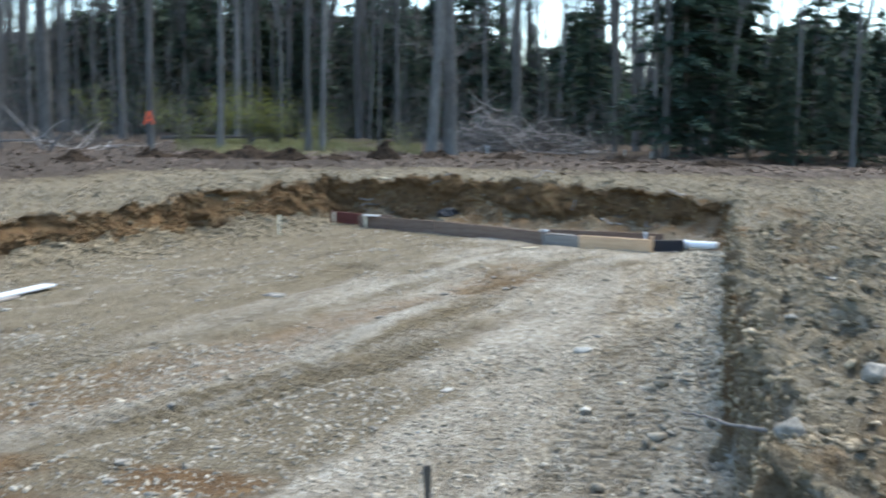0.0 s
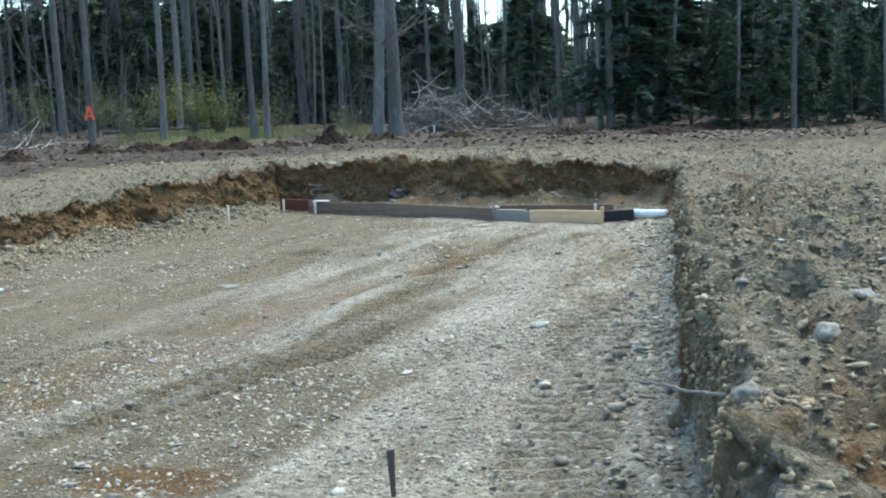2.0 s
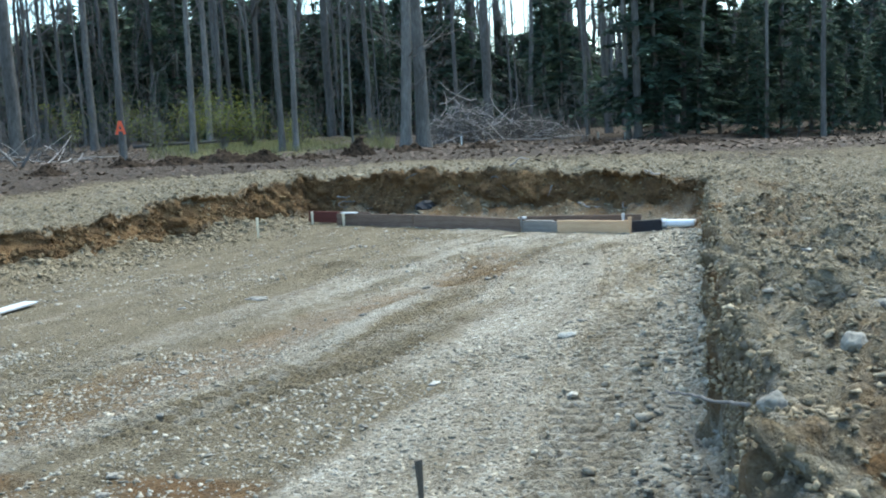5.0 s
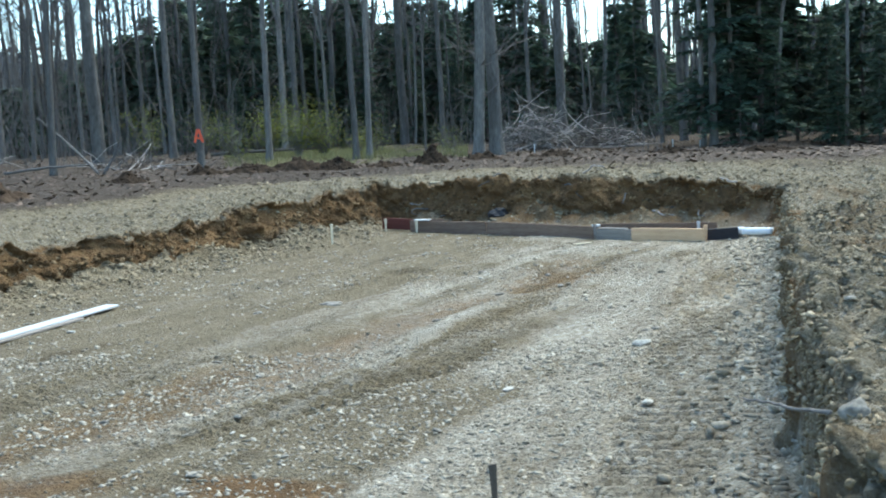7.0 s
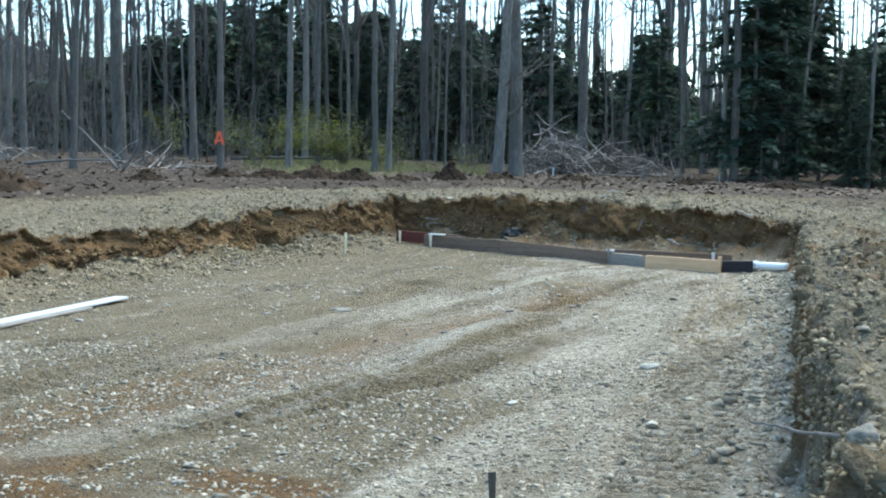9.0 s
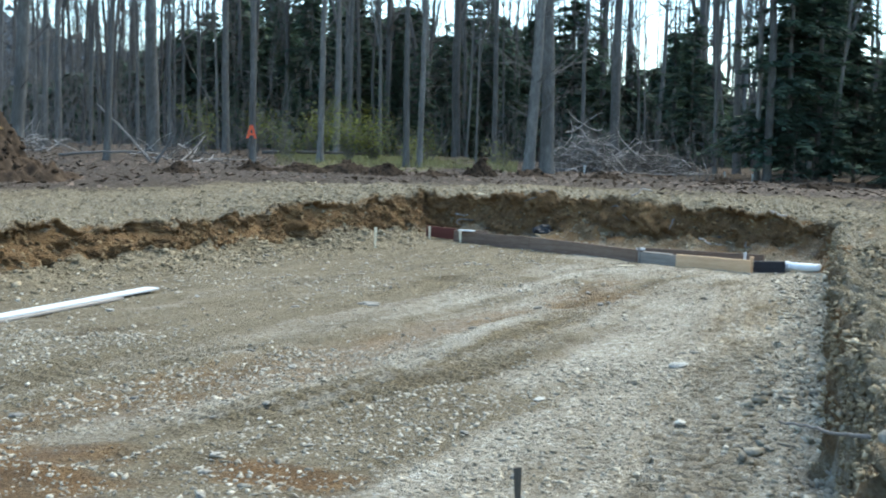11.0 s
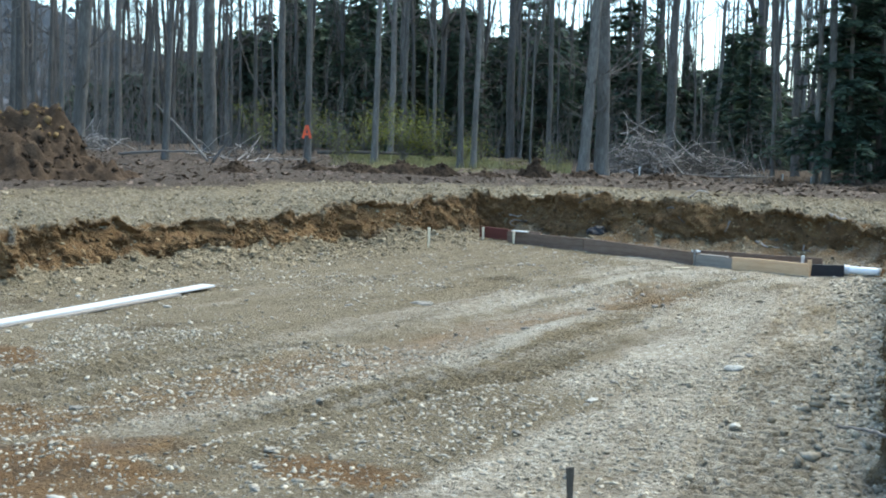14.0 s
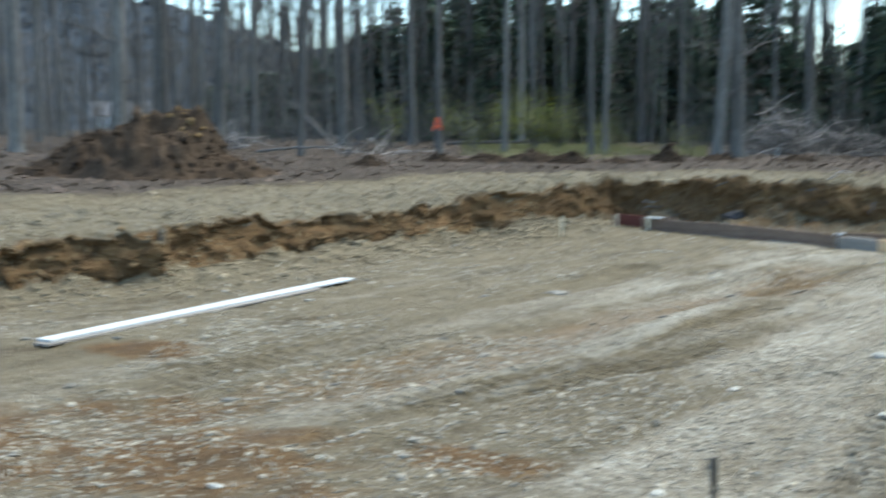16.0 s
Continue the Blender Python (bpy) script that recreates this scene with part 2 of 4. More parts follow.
# ---- mesh building ----
class Buf:
    """Collects triangles."""

    def __init__(self):
        self.v, self.f, self.n = [], [], 0

    def add(self, v, f):
        v, f = np.asarray(v, float), np.asarray(f, int)
        self.v.append(v)
        self.f.append(f + self.n)
        self.n += len(v)

    def tube(self, pts, radii, sides=6, twist=0.0, cap=True):
        pts, radii = np.asarray(pts, float), np.asarray(radii, float)
        d = np.gradient(pts, axis=0)
        d /= np.linalg.norm(d, axis=1)[:, None] + 1e-9
        ref = np.where(np.abs(d[:, 2:3]) > 0.9, [[1.0, 0, 0]], [[0, 0, 1.0]])
        u = np.cross(d, ref)
        u /= np.linalg.norm(u, axis=1)[:, None] + 1e-9
        w = np.cross(d, u)
        a = np.linspace(0, 2 * np.pi, sides, endpoint=False) + twist
        ring = pts[:, None] + radii[:, None, None] * (np.cos(a)[None, :, None] * u[:, None] + np.sin(a)[None, :, None] * w[:, None])
        k, s = len(pts), sides
        i, j = np.meshgrid(np.arange(k - 1), np.arange(s), indexing="ij")
        p, q = (i * s + j).ravel(), (i * s + (j + 1) % s).ravel()
        f = np.concatenate([np.stack([p, q, q + s], 1), np.stack([p, q + s, p + s], 1)])
        v = ring.reshape(-1, 3)
        if cap:
            v = np.concatenate([v, pts[:1], pts[-1:]])
            jj = np.arange(s)
            f = np.concatenate([f, np.stack([(jj + 1) % s, jj, np.full(s, k * s)], 1),
                                np.stack([(k - 1) * s + jj, (k - 1) * s + (jj + 1) % s, np.full(s, k * s + 1)], 1)])
        self.add(v, f)

    def mesh(self, name, material, smooth=False):
        v, f = np.concatenate(self.v), np.concatenate(self.f)
        me = bpy.data.meshes.new(name)
        me.vertices.add(len(v))
        me.vertices.foreach_set("co", v.ravel())
        me.loops.add(f.size)
        me.loops.foreach_set("vertex_index", f.ravel())
        me.polygons.add(len(f))
        me.polygons.foreach_set("loop_start", np.arange(0, f.size, 3))
        me.polygons.foreach_set("loop_total", np.full(len(f), 3))
        if smooth:
            me.polygons.foreach_set("use_smooth", np.ones(len(f), bool))
        me.materials.append(material)
        me.update(calc_edges=True)
        me.validate()
        return me


def part(name, bm, material, parent, label=""):
    """A bmesh (or a ready mesh) as one mesh object under a thing or a part."""
    if isinstance(bm, bpy.types.Mesh):
        me = bm
    else:
        me = bpy.data.meshes.new(name)
        bm.to_mesh(me)
        bm.free()
        me.materials.append(material)
    ob = new(name, me)
    ob.parent = parent
    return tagged(ob, label)


def box(sx, sy, sz, bevel=0.004, centre=(0, 0, 0)):
    bm = bmesh.new()
    bmesh.ops.create_cube(bm, size=1)
    bmesh.ops.scale(bm, vec=(sx, sy, sz), verts=bm.verts)
    if bevel:
        bmesh.ops.bevel(bm, geom=bm.edges[:], offset=bevel, segments=1, affect="EDGES")
    bmesh.ops.translate(bm, vec=centre, verts=bm.verts)
    return bm


RNG = np.random.default_rng(5)


def lattice(ix, iy, seed):
    h = (ix.astype(np.int64) * 374761393 + iy.astype(np.int64) * 668265263 + seed * 974711) & 0x7FFFFFFF
    h = ((h ^ (h >> 13)) * 1274126177) & 0x7FFFFFFF
    return ((h ^ (h >> 16)) & 0xFFFF) / 65535.0


def value_noise(x, y, seed=0):
    ix, iy = np.floor(x), np.floor(y)
    fx, fy = x - ix, y - iy
    fx, fy = fx * fx * (3 - 2 * fx), fy * fy * (3 - 2 * fy)
    a, b = lattice(ix, iy, seed), lattice(ix + 1, iy, seed)
    c, d = lattice(ix, iy + 1, seed), lattice(ix + 1, iy + 1, seed)
    return (a + (b - a) * fx) * (1 - fy) + (c + (d - c) * fx) * fy - 0.5


def fbm(x, y, seed=0, octaves=4):
    s = np.zeros_like(x)
    for o in range(octaves):
        k = 2.03 ** o
        s += value_noise(x * k + 17.3 * o, y * k - 9.1 * o, seed + o) / 1.9 ** o
    return s


def step(a, b, x):
    t = np.clip((x - a) / (b - a), 0, 1)
    return t * t * (3 - 2 * t)


# ---- the ground: one sheet with the dug pit in it ----
PIT = [(1.75, 1.2), (0.80, 2.3), (0.80, 2.95), (0.98, 3.36), (1.13, 3.8), (1.23, 4.5), (1.42, 5.3), (1.75, 6.8), (2.15, 8.4), (2.98, 11.6), (3.78, 15.0), (4.15, 16.4),
       (2.75, 17.3), (1.0, 18.2), (-0.4, 19.05), (-2.15, 19.85), (-3.3, 17.5), (-4.75, 14.6), (-5.5, 12.2), (-6.1, 10.5),
       (-7.1, 9.3), (-8.4, 7.2), (-9.2, 3.0), (-8.0, -4.0), (-5.0, -9.0), (3.0, -9.0), (3.2, -2.0)]
RIM = [(1.3, 5, 0.74), (2.2, 8.4, 0.74), (3.0, 11.6, 0.68), (3.8, 15, 0.60), (4.1, 16.3, 0.60), (2.75, 17.2, 0.72), (1, 18.1, 0.78),
       (-0.4, 19, 0.78), (-2.1, 19.8, 0.74), (-3.3, 17.4, 0.60), (-4.8, 14.5, 0.50), (-5.5, 12, 0.56), (-7, 9.3, 0.53), (-8.5, 7, 0.50),
       (-9, 2, 0.5), (-5, -9, 0.4), (3, -9, 0.4), (2, 0, 0.6), (1.0, 3.0, 0.72)]
TRACKS = [[(0.5, 3.4), (0.67, 4.97), (0.90, 5.91), (1.18, 7.10), (1.58, 8.90), (2.13, 11.46), (2.45, 13.6)],
          [(-2.3, 5.2), (-1.25, 6.8), (-0.52, 7.8), (0.05, 9.9), (0.7, 12.6)],
          [(-3.6, 6.2), (-2.75, 7.8), (-1.95, 10.0), (-1.2, 12.9)]]
RUT = [(-3.2, 5.2), (-2.4, 6.6), (-1.69, 7.9), (-0.95, 9.6), (0.15, 11.2), (0.9, 13.6)]


def line_distance(x, y, pts):
    """Distance from a line of points, and the way along it."""
    best, along, run = np.full(x.shape, 1e9), np.zeros(x.shape), 0.0
    for (ax, ay), (bx, by) in zip(pts, pts[1:]):
        dx, dy = bx - ax, by - ay
        n = math.hypot(dx, dy)
        t = np.clip(((x - ax) * dx + (y - ay) * dy) / (n * n), 0, 1)
        d = np.hypot(x - ax - t * dx, y - ay - t * dy)
        along = np.where(d < best, run + t * n, along)
        best = np.minimum(best, d)
        run += n
    return best, along


def pit_distance(x, y):
    d, _ = line_distance(x, y, PIT + PIT[:1])
    inside = np.zeros(x.shape, bool)
    for (ax, ay), (bx, by) in zip(PIT, PIT[1:] + PIT[:1]):
        cross = (ay > y) != (by > y)
        inside ^= cross & (x < (bx - ax) * (y - ay) / (by - ay + 1e-12) + ax)
    return np.where(inside, -d, d)


def ground(x, y):
    """Height of the ground and its kinds of soil at places x, y (arrays)."""
    x, y = np.asarray(x, float), np.asarray(y, float)
    far = np.hypot(x, y)
    s0 = pit_distance(x, y)
    right = step(-0.6, 1.0, x - (0.25 * y - 0.9)) * step(17.5, 15.0, y)
    s = s0 + (0.42 - 0.37 * right) * fbm(x * 0.8, y * 0.8, 3) + (0.10 - 0.02 * right) * fbm(x * 4.2, y * 4.2, 11)
    wsum, zsum = np.zeros(x.shape), np.zeros(x.shape)
    for px, py, pz in RIM:
        w = 1 / (np.hypot(x - px, y - py) + 0.3) ** 3
        wsum, zsum = wsum + w, zsum + w * pz
    rim = zsum / wsum
    land = 0.86 - 0.02 * np.clip(x, -40, 40) * step(19, 31, far) + 0.008 * np.clip(far - 20, 0, 60)
    top = land + (rim - land) * np.exp(-(np.clip(s0, 0, None) / 3.4) ** 2)
    # loose, lumpy spoil round the rim, packed track beyond it
    lump = step(0.0, 0.35, s) * (step(5.2, 1.2, s0) * (0.72 + 0.28 * right) + 0.16)
    top = top + lump * (0.13 * fbm(x * 1.7, y * 1.7, 21) + 0.11 * fbm(x * 4.5, y * 4.5, 31) + 0.105 * (0.3 - np.abs(fbm(x * 9, y * 9, 41, 2))) + 0.045 * value_noise(x * 19, y * 19, 45))
    top = top + step(26, 34, far) * 0.3 * fbm(x * 0.5, y * 0.5, 51)
    floor = 0.05 * fbm(x * 0.5, y * 0.5, 61) + 0.028 * fbm(x * 3, y * 3, 71) + 0.016 * fbm(x * 13, y * 13, 81, 2)
    treads = np.zeros(x.shape)
    for k, pts in enumerate(TRACKS):
        d, a = line_distance(x, y, pts)
        wob = d + 0.07 * fbm(x * 4, y * 4, 91 + k)
        band = step(0.31, 0.24, wob) * np.clip(1.0 - 0.25 * k + 1.6 * fbm(x * 0.9, y * 0.9, 95 + k), 0.0, 1)
        saw = np.clip(np.sin(2 * np.pi * (a + 0.05 * value_noise(x * 3, y * 3, 3)) / 0.15) * 2.2 - 0.1, -1, 1)
        floor = floor * (1 - 0.6 * band) + band * ((0.042 - 0.010 * k) * saw - 0.016) + 0.02 * np.exp(-((d - 0.38) / 0.09) ** 2)
        treads = np.maximum(treads, band)
    rut_d, _ = line_distance(x, y, RUT)
    rut = step(0.62, 0.05, rut_d + 0.55 * fbm((x * 0.90 - y * 0.44) * 2.4, (x * 0.44 + y * 0.90) * 0.35, 101))
    scrape_d, _ = line_distance(x, y, [(-1.5, 6.3), (-1.19, 7.0), (-0.72, 8.7), (0.1, 11.0)])
    pale = 0.5 * step(0.2, 0.02, scrape_d + 0.25 * fbm(x * 1.7, y * 1.7, 103))
    floor -= 0.035 * rut
    # crumbled earth at the foot of the walls
    toe = np.clip(1 + s / (1.15 - 0.75 * right), 0, 1) ** 2
    back = step(15.0, 16.5, y + 0.35 * x) * step(-1.5, 0.5, x)
    floor += toe * (0.20 - 0.13 * right + 0.10 * back) * (1 + 1.2 * fbm(x * 2.2, y * 2.2, 111))
    floor += toe * 0.10 * fbm(x * 7, y * 7, 115, 3)
    wall = step(-0.06 + 0.05 * right, 0.26 - 0.19 * right + 0.35 * (1 - right) * np.clip(fbm(x * 0.7, y * 0.7, 181), 0, 1), s)
    z = floor + (top - floor) * wall
    overhang = step(0.02, 0.30, s) * step(0.62, 0.25, s)
    z = z + overhang * 0.06 * fbm(x * 9, y * 9, 121, 2)
    face = np.clip(4.0 * wall * (1 - wall), 0, 1) ** 0.6 * (1 - 0.45 * right) + 0.6 * step(-0.3, 0.0, s) * step(0.28, 0.05, s) * (1 - 0.85 * right)
    patch = np.zeros(x.shape)
    for px, py, pr in ((-2.6, 4.75, 0.75), (-3.25, 5.45, 0.55), (-4.6, 4.9, 0.9), (-4.2, 7.2, 0.4), (-1.2, 5.0, 0.3), (1.35, 2.75, 0.16), (1.15, 2.6, 0.12)):
        patch = np.maximum(patch, step(1.3, 0.3, np.hypot((x - px) * 0.7, (y - py) * 1.2) / pr + 1.2 * fbm(x * 1.5, y * 1.5, 131)))
    soil = np.clip(np.maximum(face, np.maximum(0.5 * rut * (1 - pale), 0.78 * patch)), 0, 1)
    soil = np.maximum(soil, (0.8 + 0.5 * fbm(x * 3, y * 3, 277)) * back * np.sqrt(toe) * step(0.12, -0.02, s))
    across, way = x * 0.90 - y * 0.44, x * 0.44 + y * 0.90
    tan = np.clip(0.55 + 1.5 * fbm(across * 1.5, way * 0.22, 171) + 0.5 * fbm(x * 2.5, y * 2.5, 175), 0, 1) * (0.35 + 0.65 * step(1.9, 0.6, across + 2.6 - 0.10 * y)) + 0.7 * step(-0.6, -4.0, across + 0.3 * y)
    tan = np.clip(np.where(s0 > 0.3, np.maximum(tan, 1.0 - 0.25 * right), tan), 0, 1)
    soil = np.maximum(soil, step(0.05, 0.4, s) * step(1.8, 0.6, s0) * np.clip(0.22 + 0.9 * fbm(x * 1.3, y * 1.3, 271), 0, 0.55) * right)
    bank = step(-0.05, 0.25, s) * step(4, 1.5, s0)
    edge = np.interp(np.degrees(np.arctan2(x, y)), (-40, -30, -23, -15, -8, -2.5, 6, 12, 20, 40), (15.5, 16.4, 18.4, 21.6, 23, 22.6, 21.4, 20.4, 19.6, 19))
    lf = step(-2.0, 2.6, far - edge + 2.2 * fbm(x * 0.4, y * 0.4, 141)) * step(0.5, 2.5, s0)
    grass = step(26, 30, far) * step(46, 42, far) * step(0.55, 0.2, np.abs((x + 0.16 * y) / (0.16 * y + 0.01))) * np.where(y > 5, 1, 0)
    return z, np.clip(soil, 0, 1), bank, lf, np.clip(grass, 0, 1), tan, pale


def height(x, y):
    return float(ground(np.array([x]), np.array([y]))[0][0])


def spread(stretches, reach, growth=1.09):
    """Grid lines: stretches of (from, to, step), then ever wider steps out to the reach on both sides."""
    core = np.concatenate([np.arange(a, b - 1e-6, d) for a, b, d in stretches])
    high, d, v = [], stretches[-1][2], core[-1]
    while v < reach:
        d *= growth
        v += d
        high.append(v)
    low, d, v = [], stretches[0][2], core[0]
    while v > -reach:
        d *= growth
        v -= d
        low.append(v)
    return np.concatenate([low[::-1], core, high])


def build_ground():
    gx = spread([(-9.4, 0.2, 0.048), (0.2, 2.4, 0.025), (2.4, 6.2, 0.048)], 900)
    gy = spread([(2.2, 9.0, 0.029), (9.0, 20.8, 0.048)], 900)
    X, Y = np.meshgrid(gx, gy)
    z, soil, bank, lf, grass, tan, pale = ground(X, Y)
    w, h = len(gx), len(gy)
    v = np.stack([X, Y, z], -1).reshape(-1, 3)
    i, j = np.meshgrid(np.arange(h - 1), np.arange(w - 1), indexing="ij")
    a = (i * w + j).ravel()
    b = Buf()
    b.add(v, np.concatenate([np.stack([a, a + 1, a + w + 1], 1), np.stack([a, a + w + 1, a + w], 1)]))
    me = b.mesh("ground", EARTH, True)
    for name, val in (("soil", soil), ("bank", bank), ("litter", lf), ("grass", grass), ("tan", tan), ("pale", pale)):
        me.attributes.new(name, "FLOAT", "POINT").data.foreach_set("value", val.ravel())
    return tagged(new("ground", me), "bare gravelly earth with a shallow dug pit", "ground", kind="structure")


def build_pit_wall():
    """The cut face of the pit, crumbled and undercut, along the stretch that lies before the camera."""
    line = PIT[1:21]
    pts = []
    for (ax, ay), (bx, by) in zip(line, line[1:]):
        n = max(2, int(math.hypot(bx - ax, by - ay) / 0.03))
        pts += [(ax + (bx - ax) * k / n, ay + (by - ay) * k / n) for k in range(n)]
    P = np.array(pts)
    k = np.ones(41) / 41
    pad = np.pad(P, ((20, 20), (0, 0)), mode="edge")
    Q = np.stack([np.convolve(pad[:, i], k, "valid") for i in range(2)], 1)
    d = np.gradient(Q, axis=0)
    d /= np.linalg.norm(d, axis=1)[:, None]
    out = np.stack([d[:, 1], -d[:, 0]], 1)
    offs = np.linspace(-0.7, 0.8, 61)
    X, Y = P[:, :1] + out[:, :1] * offs, P[:, 1:] + out[:, 1:] * offs
    Z = ground(X, Y)[0]
    low, high = Z[:, 8:16].mean(1), Z[:, 48:60].mean(1)
    mid = offs[np.argmax(Z > (0.5 * low + 0.5 * high)[:, None], axis=1)]
    mid = np.convolve(np.pad(mid, 4, mode="edge"), np.ones(9) / 9, "valid")
    at = lambda o: ground(P[:, 0] + out[:, 0] * o, P[:, 1] + out[:, 1] * o)[0]
    foot, top = at(mid - 0.22), at(mid + 0.24)
    u = np.cumsum(np.hypot(*np.gradient(P, axis=0).T))
    right = step(-0.6, 1.0, P[:, 0] - (0.25 * P[:, 1] - 0.9)) * step(17.5, 15.0, P[:, 1])
    rows, soil, bank = [], [], []
    levels = np.concatenate([np.linspace(0, 1, 26), [1.0, 1.0, 1.0]])
    for r, v in enumerate(levels):
        over = max(0, r - 25)
        z = foot - 0.05 + v * (top - foot + 0.06) + (0.0, 0.004, -0.01, -0.06)[over]
        z = z + 0.05 * v * fbm(u * 1.9, u * 0 + 3.1, 201)
        bulge = 0.22 * fbm(u * 0.9, z * 2.2, 211) + 0.13 * fbm(u * 3.1, z * 4.5, 221) + 0.13 * fbm(u * 8, z * 10, 231, 3) + 0.05 * value_noise(u * 27, z * 29, 235)
        hollow = 0.16 * step(0.45, 0.7, v) * step(0.98, 0.8, v) * np.clip(0.4 + 1.6 * fbm(u * 1.3, u * 0, 241), 0, 1) * (1 - 0.6 * right)
        o = mid - 0.13 + 0.15 * right + (0.10 - 0.11 * right) * v + (0.62 + 0.18 * (1 - right)) * bulge + hollow - 0.10 * (1 - right) * (1 - v) ** 2 + (0, 0.03, 0.07, 0.14)[over]
        if v < 0.9:
            o = np.minimum(o, mid - 0.02 + 9 * (1 - right))
        rows.append(np.stack([P[:, 0] + out[:, 0] * o, P[:, 1] + out[:, 1] * o, z], 1))
        base = 0.98 - 0.35 * step(0.3, 0.0, v) - 0.5 * step(0.86, 1.0, v) + 0.5 * fbm(u * 1.4, z * 4, 251)
        soil.append(np.clip(base * (1 - right) + right * (0.62 + 0.9 * fbm(u * 1.1, z * 3, 261) - 0.4 * step(0.8, 1.0, v)), 0, 1))
        bank.append(np.ones(len(P)))
    n, m = len(P), len(rows)
    i, j = np.meshgrid(np.arange(m - 1), np.arange(n - 1), indexing="ij")
    a = (i * n + j).ravel()
    b = Buf()
    b.add(np.concatenate(rows), np.concatenate([np.stack([a, a + 1, a + n + 1], 1), np.stack([a, a + n + 1, a + n], 1)]))
    me = b.mesh("wall_pit", EARTH, True)
    for name, val in (("soil", soil), ("bank", bank)):
        me.attributes.new(name, "FLOAT", "POINT").data.foreach_set("value", np.concatenate(val))
    tagged(new("wall_pit", me), "crumbling brown earth face cut round the pit", "earth wall", kind="structure")
    return np.stack(rows)[:27], right


build_ground()
FACE, FACE_RIGHT = build_pit_wall()

# ---- stones and clods ----
ICO = bmesh.new()
bmesh.ops.create_icosphere(ICO, subdivisions=1, radius=1)
ICO_V = np.array([v.co[:] for v in ICO.verts])
ICO_F = np.array([[v.index for v in f.verts] for f in ICO.faces])
ICO.free()


def rubble(name, places, sizes, material, label, category, sink=0.25, flat=0.6, level=None):
    n = len(places)
    jit = 1 + RNG.uniform(-0.55, 0.45, (n, len(ICO_V), 1))
    v = ICO_V[None] * jit * (sizes[:, None, None] * RNG.uniform(0.5, 1.45, (n, 1, 3)) * np.array([1, 1, flat]))
    a, c = RNG.uniform(0, 6.28, n), RNG.uniform(-0.7, 0.7, n)
    x, y, z = v[..., 0], v[..., 1], v[..., 2]
    y, z = y * np.cos(c)[:, None] - z * np.sin(c)[:, None], y * np.sin(c)[:, None] + z * np.cos(c)[:, None]
    x, y = x * np.cos(a)[:, None] - y * np.sin(a)[:, None], x * np.sin(a)[:, None] + y * np.cos(a)[:, None]
    g = (ground(places[:, 0], places[:, 1])[0] if level is None else level) + sizes * flat * (0.75 - 2 * sink)
    v = np.stack([x + places[:, :1], y + places[:, 1:2], z + g[:, None]], -1).reshape(-1, 3)
    f = (ICO_F[None] + (np.arange(n) * len(ICO_V))[:, None, None]).reshape(-1, 3)
    b = Buf()
    b.add(v, f)
    return tagged(new(name, b.mesh(name, material)), label, category, kind="stuff")


def scatter(n, x0, x1, y0, y1, keep):
    p = np.stack([RNG.uniform(x0, x1, n), RNG.uniform(y0, y1, n)], 1)
    return p[keep(p[:, 0], p[:, 1])]


def on_floor(x, y):
    return pit_distance(x, y) < -0.12


def on_bank(x, y):
    d = pit_distance(x, y)
    return (d > 0.05) & (d < 3.6) & (RNG.uniform(0, 1, len(x)) < np.exp(-d / 2.2) + 0.1)


def off_tracks(x, y):
    near = np.min([line_distance(x, y, t)[0] for t in TRACKS], axis=0)
    return on_floor(x, y) & ((near > 0.25) | (RNG.uniform(0, 1, len(x)) < 0.12))


def patchy(x, y):
    return off_tracks(x, y) & (RNG.uniform(-0.35, 0.35, len(x)) < fbm(x * 0.9, y * 0.9, 7) + 0.12)


p = np.concatenate([scatter(30000, -4.2, 2.2, 3.6, 8.5, patchy), scatter(11000, -6.5, 3.2, 7.5, 13, patchy), scatter(4000, -5.5, 4, 12, 18.5, patchy)])
rubble("gravel", p, 0.003 + 0.013 * RNG.uniform(0, 1, len(p)) ** 3 + 0.0006 * p[:, 1], STONE, "loose grey and tan gravel on the pit floor", "gravel", sink=0.33, flat=0.5)
p = scatter(900, -6.5, 3.6, 3.6, 18.5, patchy)
rubble("broken_stone", p, 0.014 + 0.02 * RNG.uniform(0, 1, len(p)) ** 2, STONE, "broken grey stones strewn over the pit floor", "stones", sink=0.33, flat=0.5)
p = np.concatenate([scatter(40000, -10, 7, 2.6, 22, on_bank), scatter(24000, 0.8, 4, 2.2, 10, on_bank)])
rubble("earth_clods", p, 0.003 + 0.018 * RNG.uniform(0, 1, len(p)) ** 4 + 0.0013 * p[:, 1], CLOD, "dry crumbly earth clods on the pit banks", "clods", sink=0.42, flat=0.5)
BROWN_CLOD = mat("cut_earth_clod", [(0.060, 0.038, 0.020), (0.155, 0.102, 0.054), (0.29, 0.21, 0.125)], 6, 0.97, 0.6, per="island", spread=0.5, spec=0.1)


def on_face(n, right):
    """Places strewn over the cut face of the pit."""
    cols = np.nonzero((FACE_RIGHT > 0.5) == right)[0]
    if right:
        cols = cols[RNG.uniform(0, 1, len(cols)) < np.clip(5.0 / FACE[0, cols, 1], 0.25, 1)]
    q = FACE[RNG.integers(0, len(FACE), n), RNG.choice(cols, n)]
    return q[:, :2] + RNG.normal(0, 0.015, (n, 2)), q[:, 2] + RNG.normal(0, 0.015, n)


